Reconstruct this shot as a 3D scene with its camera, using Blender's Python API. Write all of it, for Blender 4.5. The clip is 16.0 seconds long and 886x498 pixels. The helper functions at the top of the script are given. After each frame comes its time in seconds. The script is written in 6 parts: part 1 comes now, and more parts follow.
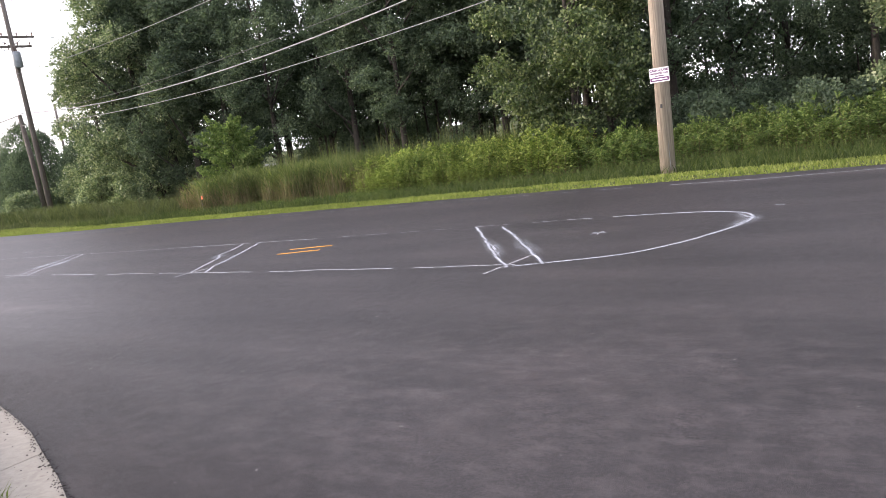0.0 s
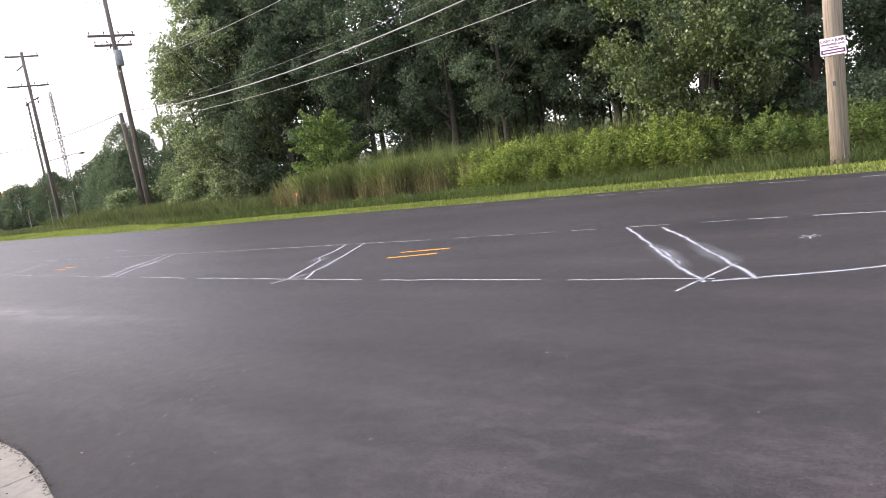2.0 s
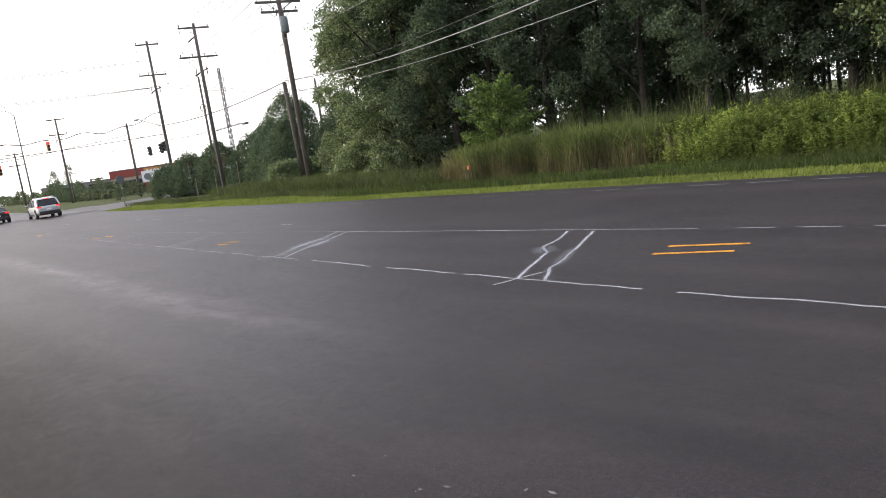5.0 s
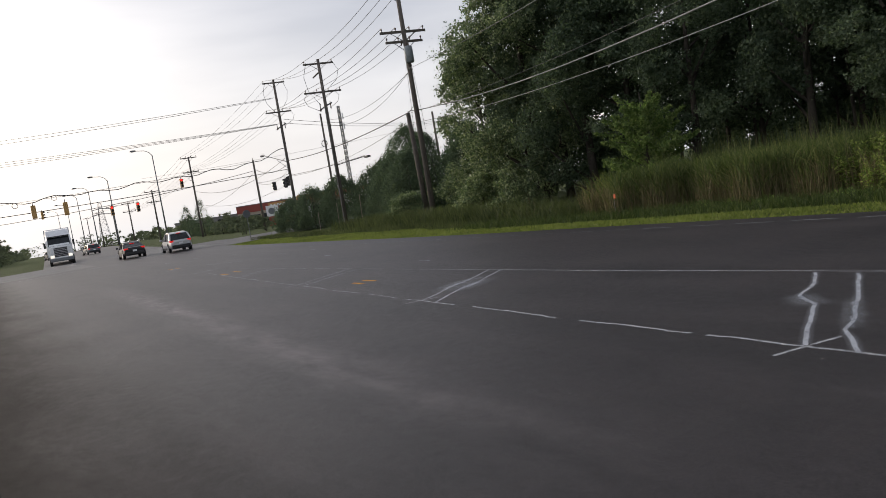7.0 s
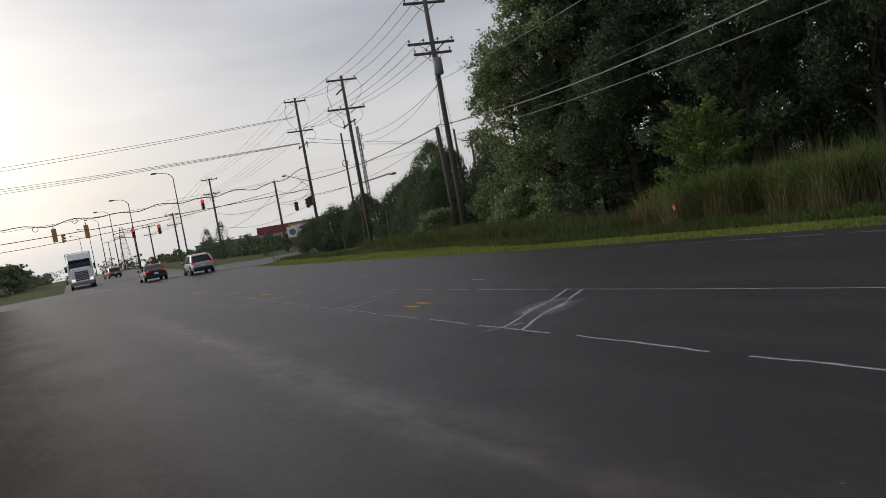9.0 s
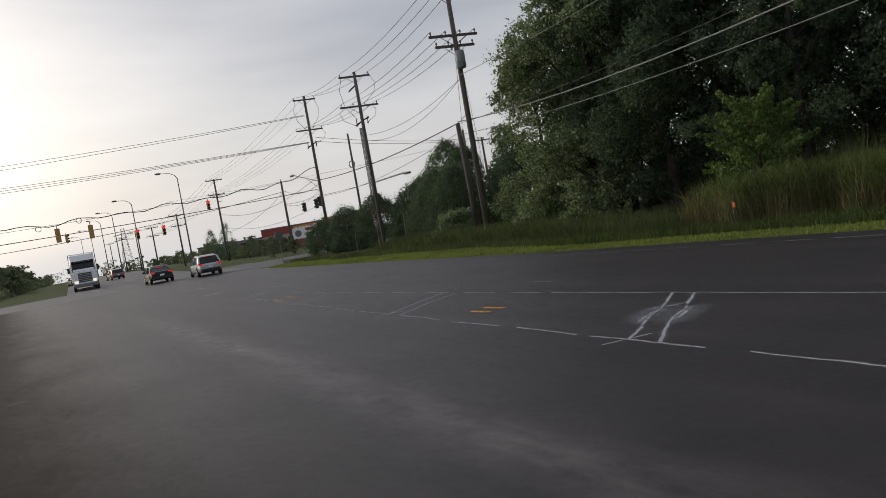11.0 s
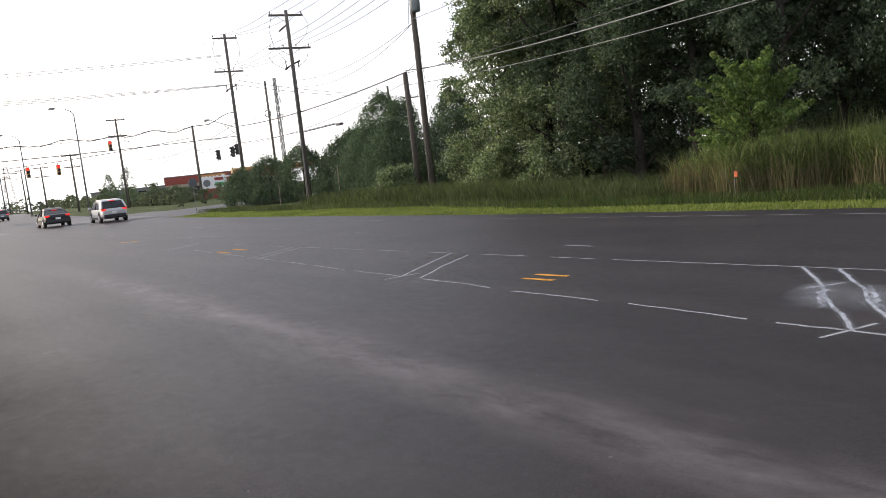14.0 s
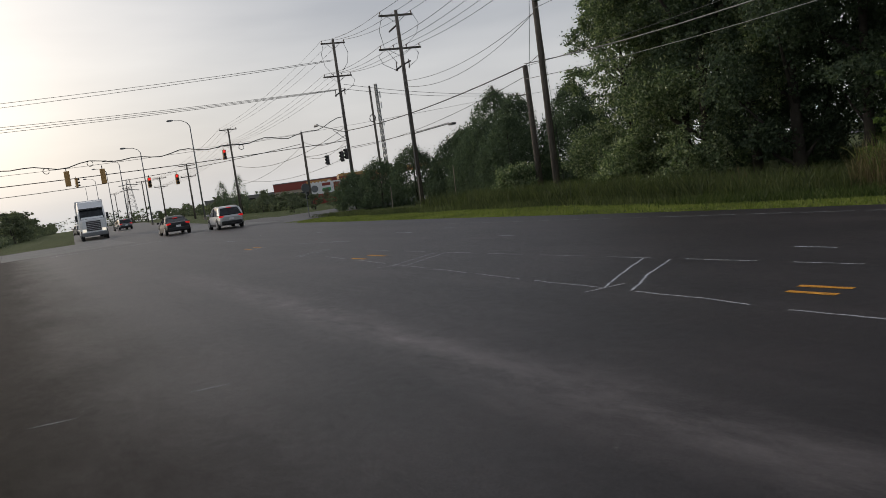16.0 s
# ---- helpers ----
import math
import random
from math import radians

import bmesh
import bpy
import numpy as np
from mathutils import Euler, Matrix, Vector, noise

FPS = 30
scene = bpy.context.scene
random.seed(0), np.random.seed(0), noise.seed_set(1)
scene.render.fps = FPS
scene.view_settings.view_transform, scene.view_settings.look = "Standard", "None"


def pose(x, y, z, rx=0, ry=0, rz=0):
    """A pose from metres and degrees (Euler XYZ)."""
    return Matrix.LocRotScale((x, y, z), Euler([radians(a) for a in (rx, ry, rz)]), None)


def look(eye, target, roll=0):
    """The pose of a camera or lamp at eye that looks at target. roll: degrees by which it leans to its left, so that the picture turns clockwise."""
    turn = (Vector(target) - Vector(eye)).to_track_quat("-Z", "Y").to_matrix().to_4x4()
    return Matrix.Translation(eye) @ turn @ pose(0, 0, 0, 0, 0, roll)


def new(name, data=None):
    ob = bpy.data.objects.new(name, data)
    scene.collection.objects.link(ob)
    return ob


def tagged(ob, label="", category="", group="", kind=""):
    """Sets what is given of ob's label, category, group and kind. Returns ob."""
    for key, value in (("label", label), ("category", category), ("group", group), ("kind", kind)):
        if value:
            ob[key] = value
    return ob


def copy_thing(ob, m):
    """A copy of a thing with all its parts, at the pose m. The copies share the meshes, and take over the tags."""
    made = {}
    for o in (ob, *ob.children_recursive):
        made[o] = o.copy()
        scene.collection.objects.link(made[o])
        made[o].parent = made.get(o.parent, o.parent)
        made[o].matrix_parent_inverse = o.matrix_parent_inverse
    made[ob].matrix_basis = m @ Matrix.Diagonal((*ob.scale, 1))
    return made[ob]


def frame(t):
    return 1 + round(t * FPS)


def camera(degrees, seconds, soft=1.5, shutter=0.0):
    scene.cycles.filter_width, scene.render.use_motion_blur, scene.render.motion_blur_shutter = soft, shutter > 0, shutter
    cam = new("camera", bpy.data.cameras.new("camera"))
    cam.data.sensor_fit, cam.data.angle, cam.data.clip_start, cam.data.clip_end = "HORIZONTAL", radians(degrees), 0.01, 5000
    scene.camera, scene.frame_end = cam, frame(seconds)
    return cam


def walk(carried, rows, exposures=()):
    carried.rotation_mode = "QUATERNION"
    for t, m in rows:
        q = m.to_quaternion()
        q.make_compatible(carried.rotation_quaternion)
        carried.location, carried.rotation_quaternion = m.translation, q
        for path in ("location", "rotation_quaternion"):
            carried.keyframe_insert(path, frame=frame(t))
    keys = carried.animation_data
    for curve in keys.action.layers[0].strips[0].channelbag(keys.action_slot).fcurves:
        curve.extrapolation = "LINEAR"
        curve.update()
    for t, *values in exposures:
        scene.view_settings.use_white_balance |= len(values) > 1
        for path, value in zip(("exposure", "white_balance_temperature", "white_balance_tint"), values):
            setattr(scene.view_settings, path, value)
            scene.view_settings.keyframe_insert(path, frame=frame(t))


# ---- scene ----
cam = camera(61.2, 16.0, 0.65)
PATH = [
    (0, (4.781, -0.587, 1.82), (3.706, 1.069, 1.501), -8.7),
    (0.5, (4.317, -0.285, 1.793), (3.227, 1.365, 1.49), -8.6),
    (1, (3.85, 0.101, 1.746), (2.672, 1.692, 1.464), -9.1),
    (1.5, (3.379, 0.413, 1.719), (2.12, 1.942, 1.439), -9.3),
    (2, (2.934, 0.777, 1.674), (1.675, 2.304, 1.387), -9.2),
    (2.5, (2.413, 1.079, 1.664), (1.151, 2.601, 1.366), -9.1),
    (3, (1.895, 1.401, 1.618), (0.635, 2.917, 1.278), -8.9),
    (3.5, (1.393, 1.681, 1.595), (0.127, 3.192, 1.257), -8.2),
    (4, (0.851, 1.904, 1.587), (-0.518, 3.325, 1.263), -7.3),
    (4.5, (0.317, 2.069, 1.586), (-1.167, 3.377, 1.289), -8.1),
    (5, (-0.3, 2.225, 1.577), (-1.827, 3.485, 1.289), -8.6),
    (7.5, (-2.995, 2.925, 1.565), (-4.715, 3.936, 1.435), -9.6),
    (8, (-3.375, 2.957, 1.581), (-5.092, 3.977, 1.476), -9.9),
    (8.5, (-3.977, 3.006, 1.559), (-5.701, 4.015, 1.459), -10.0),
    (9, (-4.581, 3.113, 1.523), (-6.304, 4.123, 1.426), -10.2),
    (11.5, (-7.159, 2.953, 1.537), (-8.881, 3.966, 1.452), -9.9),
    (12, (-7.727, 2.889, 1.536), (-9.331, 4.07, 1.352), -7.3),
    (12.5, (-8.263, 2.888, 1.503), (-9.866, 4.067, 1.298), -7.1),
    (13, (-8.696, 2.782, 1.518), (-10.304, 3.954, 1.312), -6.7),
    (13.5, (-9.079, 2.684, 1.543), (-10.668, 3.876, 1.317), -6.5),
    (14, (-9.732, 2.8, 1.491), (-11.314, 4.003, 1.269), -6.4),
    (14.5, (-10.369, 2.881, 1.459), (-12.018, 3.993, 1.246), -6.9),
    (15, (-10.904, 2.903, 1.49), (-12.601, 3.943, 1.29), -7.4),
    (15.5, (-11.421, 2.913, 1.479), (-13.137, 3.922, 1.285), -7.6),
    (16, (-11.955, 2.894, 1.482), (-13.683, 3.884, 1.298), -7.9),
]
EXPOSURES = [(t, stops, 6400, tint) for t, stops, tint in ((0.0, 0.78, 20), (3.5, 0.88, 20), (4.2, 0.64, 18), (5.0, 0.12, 15), (7.5, -1.05, 13), (9.0, -1.3, 12), (11.5, -1.25, 12), (12.1, -0.35, 14), (13.0, -0.38, 14), (13.4, -0.2, 14), (14.0, -0.15, 14), (14.6, -0.78, 12), (15.2, -1.3, 11), (16.0, -1.36, 11))]
walk(cam, [(t, look(eye, target, roll)) for t, eye, target, roll in PATH], EXPOSURES)

# ---- world, sun ----
world = bpy.data.worlds.new("hazy_sky")
scene.world = world
world.use_nodes = True
wt = world.node_tree
wt.nodes.clear()
SUN_ELEV, SUN_AZ = radians(15), radians(117)      # azimuth from +y towards -x
w_out = wt.nodes.new("ShaderNodeOutputWorld")
w_bg = wt.nodes.new("ShaderNodeBackground")
w_sky = wt.nodes.new("ShaderNodeTexSky")
w_sky.sky_type = "NISHITA"
w_sky.sun_disc = False
w_sky.sun_elevation, w_sky.sun_rotation = SUN_ELEV, -SUN_AZ
w_sky.dust_density, w_sky.air_density, w_sky.ozone_density = 6.0, 1.0, 1.0
w_co = wt.nodes.new("ShaderNodeTexCoord")
w_map = wt.nodes.new("ShaderNodeMapping")
w_map.inputs["Scale"].default_value = (1.0, 1.0, 6.0)
w_noise = wt.nodes.new("ShaderNodeTexNoise")
w_noise.inputs["Scale"].default_value = 1.6
w_noise.inputs["Detail"].default_value = 5.0
w_ramp = wt.nodes.new("ShaderNodeValToRGB")
w_ramp.color_ramp.elements[0].position, w_ramp.color_ramp.elements[0].color = 0.32, (5.6, 6.0, 6.9, 1)
w_ramp.color_ramp.elements[1].position, w_ramp.color_ramp.elements[1].color = 0.62, (9.2, 9.4, 9.9, 1)
w_mix = wt.nodes.new("ShaderNodeMix")
w_mix.data_type = "RGBA"
w_mix.inputs["Factor"].default_value = 0.55
# forward-scattered glow of the hidden sun and a brighter hazy horizon
w_sunway = wt.nodes.new("ShaderNodeVectorMath")
w_sunway.operation = "DOT_PRODUCT"
w_sunway.inputs[1].default_value = (-math.sin(SUN_AZ) * math.cos(SUN_ELEV), math.cos(SUN_AZ) * math.cos(SUN_ELEV), math.sin(SUN_ELEV))
w_pow = wt.nodes.new("ShaderNodeMath")
w_pow.operation, w_pow.inputs[1].default_value = "POWER", 7.5
w_clip = wt.nodes.new("ShaderNodeMath")
w_clip.operation, w_clip.inputs[1].default_value = "MAXIMUM", 0.0
w_glow = wt.nodes.new("ShaderNodeMix")
w_glow.data_type, w_glow.blend_type = "RGBA", "ADD"
w_glow.inputs["B"].default_value = (6.8, 6.7, 6.3, 1)
w_sep = wt.nodes.new("ShaderNodeSeparateXYZ")
w_low = wt.nodes.new("ShaderNodeMapRange")
w_low.inputs["From Min"].default_value, w_low.inputs["From Max"].default_value = 0.35, 0.0
w_hor = wt.nodes.new("ShaderNodeMix")
w_hor.data_type, w_hor.blend_type = "RGBA", "ADD"
w_hor.inputs["B"].default_value = (3.05, 2.9, 2.5, 1)
for a, b in ((w_co.outputs["Generated"], w_sunway.inputs[0]), (w_sunway.outputs["Value"], w_clip.inputs[0]), (w_clip.outputs["Value"], w_pow.inputs[0]),
             (w_pow.outputs["Value"], w_glow.inputs["Factor"]), (w_mix.outputs["Result"], w_glow.inputs["A"]), (w_co.outputs["Generated"], w_sep.inputs["Vector"]),
             (w_sep.outputs["Z"], w_low.inputs["Value"]), (w_low.outputs["Result"], w_hor.inputs["Factor"]), (w_glow.outputs["Result"], w_hor.inputs["A"])):
    wt.links.new(a, b)
for a, b in ((w_co.outputs["Generated"], w_map.inputs["Vector"]), (w_map.outputs["Vector"], w_noise.inputs["Vector"]),
             (w_noise.outputs["Fac"], w_ramp.inputs["Fac"]), (w_sky.outputs["Color"], w_mix.inputs["A"]),
             (w_ramp.outputs["Color"], w_mix.inputs["B"]), (w_hor.outputs["Result"], w_bg.inputs["Color"]),
             (w_bg.outputs["Background"], w_out.inputs["Surface"])):
    wt.links.new(a, b)
w_bg.inputs["Strength"].default_value = 0.2
sun = new("sun", bpy.data.lights.new("sun", "SUN"))
sun.data.energy, sun.data.angle, sun.data.color = 1.4, radians(14), (1.0, 0.95, 0.88)
sun_way = Vector((-math.sin(SUN_AZ) * math.cos(SUN_ELEV), math.cos(SUN_AZ) * math.cos(SUN_ELEV), math.sin(SUN_ELEV)))
sun.matrix_world = look(sun_way * 100, (0, 0, 0))


# ---- materials ----
def material(name, build):
    m = bpy.data.materials.new(name)
    m.use_nodes = True
    nt = m.node_tree
    p = nt.nodes["Principled BSDF"]
    build(nt, p)
    return m


def node(nt, kind, **values):
    n = nt.nodes.new(kind)
    for k, v in values.items():
        n.inputs[k.replace("_", " ")].default_value = v
    return n


def coords(nt, scale=(1, 1, 1), world_space=True):
    mp = node(nt, "ShaderNodeMapping", Scale=scale)
    if world_space:
        g = nt.nodes.new("ShaderNodeNewGeometry")
        nt.links.new(g.outputs["Position"], mp.inputs["Vector"])
    else:
        g = nt.nodes.new("ShaderNodeTexCoord")
        nt.links.new(g.outputs["Object"], mp.inputs["Vector"])
    return mp.outputs["Vector"]


def noise_of(nt, vec, scale, detail=4.0, rough=0.55):
    n = node(nt, "ShaderNodeTexNoise", Scale=scale, Detail=detail, Roughness=rough)
    nt.links.new(vec, n.inputs["Vector"])
    return n.outputs["Fac"]


def ramp(nt, fac, *stops):
    r = nt.nodes.new("ShaderNodeValToRGB")
    els = r.color_ramp.elements
    while len(els) < len(stops):
        els.new(0.5)
    for e, (pos, col) in zip(els, stops):
        e.position = pos
        e.color = (*col, 1) if len(col) == 3 else col
    nt.links.new(fac, r.inputs["Fac"])
    return r.outputs["Color"]


def mixed(nt, fac, a, b, kind="MIX"):
    m = nt.nodes.new("ShaderNodeMix")
    m.data_type, m.blend_type = "RGBA", kind
    for v, key in ((fac, "Factor"), (a, "A"), (b, "B")):
        if isinstance(v, (int, float)):
            m.inputs[key].default_value = v
        elif isinstance(v, tuple):
            m.inputs[key].default_value = (*v, 1)
        else:
            nt.links.new(v, m.inputs[key])
    return m.outputs["Result"]


def math_of(nt, op, a, b=0.0, clamp=False):
    m = nt.nodes.new("ShaderNodeMath")
    m.operation, m.use_clamp = op, clamp
    for v, i in ((a, 0), (b, 1)):
        if isinstance(v, (int, float)):
            m.inputs[i].default_value = v
        else:
            nt.links.new(v, m.inputs[i])
    return m.outputs["Value"]


def bump(nt, p, height, strength, distance):
    b = node(nt, "ShaderNodeBump", Strength=strength, Distance=distance)
    nt.links.new(height, b.inputs["Height"])
    nt.links.new(b.outputs["Normal"], p.inputs["Normal"])


def plain(name, colour, rough=0.6, metal=0.0, scale=6.0, vary=0.25, relief=0.15, spec=0.5):
    """A surface with a base colour, worn at two scales."""
    def build(nt, p):
        v = coords(nt, world_space=False)
        n1, n2 = noise_of(nt, v, scale), noise_of(nt, v, scale * 9, 3)
        lo = tuple(c * (1 - vary) for c in colour)
        hi = tuple(min(1, c * (1 + vary)) for c in colour)
        c1 = ramp(nt, n1, (0.3, lo), (0.7, hi))
        nt.links.new(mixed(nt, 0.35, c1, ramp(nt, n2, (0.35, lo), (0.65, hi))), p.inputs["Base Color"])
        p.inputs["Roughness"].default_value, p.inputs["Metallic"].default_value = rough, metal
        p.inputs["Specular IOR Level"].default_value = spec
        if relief:
            bump(nt, p, n2, relief, 0.01)
    return material(name, build)


def asphalt(nt, p):
    v = coords(nt)
    sep = nt.nodes.new("ShaderNodeSeparateXYZ")
    nt.links.new(v, sep.inputs["Vector"])
    X, Y = sep.outputs["X"], sep.outputs["Y"]
    fine, mid, big = noise_of(nt, v, 190, 3, 0.7), noise_of(nt, v, 9, 5, 0.6), noise_of(nt, v, 0.35, 4)
    vo = node(nt, "ShaderNodeTexVoronoi", Scale=95.0)
    nt.links.new(v, vo.inputs["Vector"])
    base = ramp(nt, fine, (0.39, (0.013, 0.0118, 0.0118)), (0.52, (0.0272, 0.025, 0.0246)), (0.65, (0.071, 0.065, 0.061)))
    base = mixed(nt, math_of(nt, "MULTIPLY", big, 0.35), base, ramp(nt, mid, (0.3, (0.019, 0.0177, 0.0183)), (0.7, (0.034, 0.0316, 0.0312))))
    speck = noise_of(nt, v, 55, 3, 0.75)
    base = mixed(nt, 0.75, base, mixed(nt, 1.0, base, ramp(nt, speck, (0.4, (0.48, 0.47, 0.47)), (0.5, (1, 1, 1)), (0.63, (1.8, 1.75, 1.73))), "MULTIPLY"))
    mott = ramp(nt, noise_of(nt, v, 3.2, 8, 0.78), (0.3, (0.94, 0.93, 0.93)), (0.7, (1.07, 1.06, 1.06)))
    mott = mixed(nt, 1.0, mott, ramp(nt, noise_of(nt, v, 24, 5, 0.7), (0.37, (0.88, 0.875, 0.87)), (0.63, (1.14, 1.13, 1.13))), "MULTIPLY")
    base = mixed(nt, 1.0, base, mott, "MULTIPLY")
    soft = ramp(nt, noise_of(nt, coords(nt, (0.55, 0.8, 1)), 1.0, 4, 0.6), (0.33, (0.74, 0.72, 0.72)), (0.5, (1, 1, 1)), (0.68, (1.24, 1.2, 1.18)))
    base = mixed(nt, 1.0, base, soft, "MULTIPLY")
    # pale aggregate chips
    chips = math_of(nt, "LESS_THAN", vo.outputs["Distance"], 0.12)
    sel = math_of(nt, "GREATER_THAN", noise_of(nt, v, 40, 2), 0.56)
    base = mixed(nt, math_of(nt, "MULTIPLY", math_of(nt, "MULTIPLY", chips, sel), 0.35), base, (0.26, 0.25, 0.235))
    # the dusty longitudinal paving joint, y rising gently towards -x
    line = math_of(nt, "ADD", math_of(nt, "MULTIPLY", X, 0.045), 0.0)
    off = math_of(nt, "ABSOLUTE", math_of(nt, "SUBTRACT", math_of(nt, "ADD", Y, line), 5.17))
    wob = math_of(nt, "MULTIPLY", noise_of(nt, coords(nt, (0.6, 2.2, 1)), 1.0, 6), 0.95)
    band = math_of(nt, "SUBTRACT", 1.0, math_of(nt, "DIVIDE", off, math_of(nt, "ADD", wob, 0.08)), True)
    brk = ramp(nt, noise_of(nt, coords(nt, (0.9, 2.2, 1)), 1.3, 8, 0.7), (0.35, (0, 0, 0)), (0.7, (1, 1, 1)))
    ends = math_of(nt, "MULTIPLY", math_of(nt, "DIVIDE", math_of(nt, "SUBTRACT", -4.0, X), 6.0, True), math_of(nt, "DIVIDE", math_of(nt, "ADD", X, 34.0), 14.0, True))
    dust = math_of(nt, "MULTIPLY", math_of(nt, "MULTIPLY", band, brk), math_of(nt, "MULTIPLY", ends, 0.62))
    base = mixed(nt, dust, base, (0.2, 0.19, 0.18))
    # mottled pale dust by the driveway mouth
    dx, dy = math_of(nt, "MULTIPLY", math_of(nt, "SUBTRACT", X, 2.6), 0.22), math_of(nt, "MULTIPLY", math_of(nt, "SUBTRACT", Y, 3.6), 0.36)
    near = math_of(nt, "SUBTRACT", 1.0, math_of(nt, "ADD", math_of(nt, "MULTIPLY", dx, dx), math_of(nt, "MULTIPLY", dy, dy)), True)
    spots = ramp(nt, noise_of(nt, coords(nt, (1.5, 2.4, 1)), 2.2, 9, 0.78), (0.47, (0, 0, 0)), (0.72, (1, 1, 1)))
    base = mixed(nt, math_of(nt, "MULTIPLY", math_of(nt, "MULTIPLY", near, spots), 0.3), base, (0.19, 0.175, 0.165))
    # thin dusty scuffs
    sc = ramp(nt, noise_of(nt, coords(nt, (1.0, 1.7, 1)), 1.9, 7, 0.72), (0.52, (0, 0, 0)), (0.74, (1, 1, 1)))
    base = mixed(nt, math_of(nt, "MULTIPLY", sc, 0.06), base, (0.2, 0.19, 0.18))
    # faint long wheel polish
    wheel = ramp(nt, noise_of(nt, coords(nt, (0.02, 1.1, 1)), 1.0, 3), (0.35, (0.8, 0.79, 0.79)), (0.65, (1.18, 1.18, 1.18)))
    base = mixed(nt, 1.0, base, wheel, "MULTIPLY")
    # fresh black strip along the gutter, cleaner and duller than the dusty lanes
    bend = math_of(nt, "MULTIPLY", math_of(nt, "MAXIMUM", math_of(nt, "ADD", X, 2.5), 0.0), 0.45)
    side = math_of(nt, "ADD", math_of(nt, "ADD", Y, bend), math_of(nt, "MULTIPLY", math_of(nt, "SUBTRACT", noise_of(nt, coords(nt, (0.5, 1.2, 1)), 0.9, 5), 0.5), 1.3))
    fresh = node(nt, "ShaderNodeMapRange")
    fresh.interpolation_type = "SMOOTHSTEP"
    nt.links.new(side, fresh.inputs["Value"])
    for key, val in (("From Min", 2.5), ("From Max", 5.0), ("To Min", 1.0), ("To Max", 0.0)):
        fresh.inputs[key].default_value = val
    along = math_of(nt, "ADD", 0.62, math_of(nt, "MULTIPLY", math_of(nt, "DIVIDE", math_of(nt, "SUBTRACT", -2.0, X), 7.0, True), 0.38))
    # Tone deepened beyond the fresh asphalt's own, standing in for lens vignetting.
    tar_vignette = math_of(nt, "MULTIPLY", fresh.outputs["Result"], along)
    base = mixed(nt, math_of(nt, "MULTIPLY", tar_vignette, 0.8), base, mixed(nt, 1.0, base, (0.24, 0.22, 0.205), "MULTIPLY"))
    base = mixed(nt, 1.0, base, (1.045, 0.965, 0.99), "MULTIPLY")
    nt.links.new(base, p.inputs["Base Color"])
    p.inputs["Specular IOR Level"].default_value = 0.4
    nt.links.new(math_of(nt, "SUBTRACT", 1.47, math_of(nt, "MULTIPLY", tar_vignette, 0.38)), p.inputs["IOR"])
    rr = ramp(nt, mid, (0.3, (0.47, 0.47, 0.47)), (0.7, (0.55, 0.55, 0.55)))
    nt.links.new(rr, p.inputs["Roughness"])
    bump(nt, p, math_of(nt, "ADD", fine, math_of(nt, "MULTIPLY", speck, 0.8)), 0.5, 0.005)


def grass_soil(nt, p):
    v = coords(nt)
    n1, n2, n3 = noise_of(nt, v, 0.5, 5), noise_of(nt, v, 7, 5), noise_of(nt, v, 60, 3)
    a = ramp(nt, n1, (0.3, (0.06, 0.085, 0.03)), (0.55, (0.09, 0.115, 0.04)), (0.75, (0.14, 0.145, 0.065)))
    b = ramp(nt, n2, (0.3, (0.04, 0.06, 0.02)), (0.7, (0.11, 0.14, 0.05)))
    c = mixed(nt, 0.5, a, b)
    c = mixed(nt, math_of(nt, "MULTIPLY", n3, 0.4), c, (0.10, 0.085, 0.05))
    nt.links.new(c, p.inputs["Base Color"])
    p.inputs["Roughness"].default_value = 0.9
    p.inputs["Specular IOR Level"].default_value = 0.1
    bump(nt, p, n3, 0.8, 0.04)


def foliage(name, dark, mid, light, through_light=0.35, rough=0.5):
    def build(nt, p):
        g = nt.nodes.new("ShaderNodeNewGeometry")
        c = ramp(nt, g.outputs["Random Per Island"], (0.0, dark), (0.55, mid), (1.0, light))
        big = noise_of(nt, coords(nt), 0.45, 3)
        c = mixed(nt, 1.0, c, ramp(nt, big, (0.3, (0.72, 0.74, 0.7)), (0.7, (1.25, 1.22, 1.1))), "MULTIPLY")
        nt.links.new(c, p.inputs["Base Color"])
        p.inputs["Roughness"].default_value = rough
        p.inputs["Specular IOR Level"].default_value = 0.42 if rough < 0.4 else 0.12
        tr = nt.nodes.new("ShaderNodeBsdfTranslucent")
        nt.links.new(mixed(nt, 1.0, c, (1.12, 1.25, 0.78), "MULTIPLY"), tr.inputs["Color"])
        ms = nt.nodes.new("ShaderNodeMixShader")
        ms.inputs["Fac"].default_value = through_light
        nt.links.new(p.outputs["BSDF"], ms.inputs[1])
        nt.links.new(tr.outputs["BSDF"], ms.inputs[2])
        nt.links.new(ms.outputs["Shader"], nt.nodes["Material Output"].inputs["Surface"])
    return material(name, build)


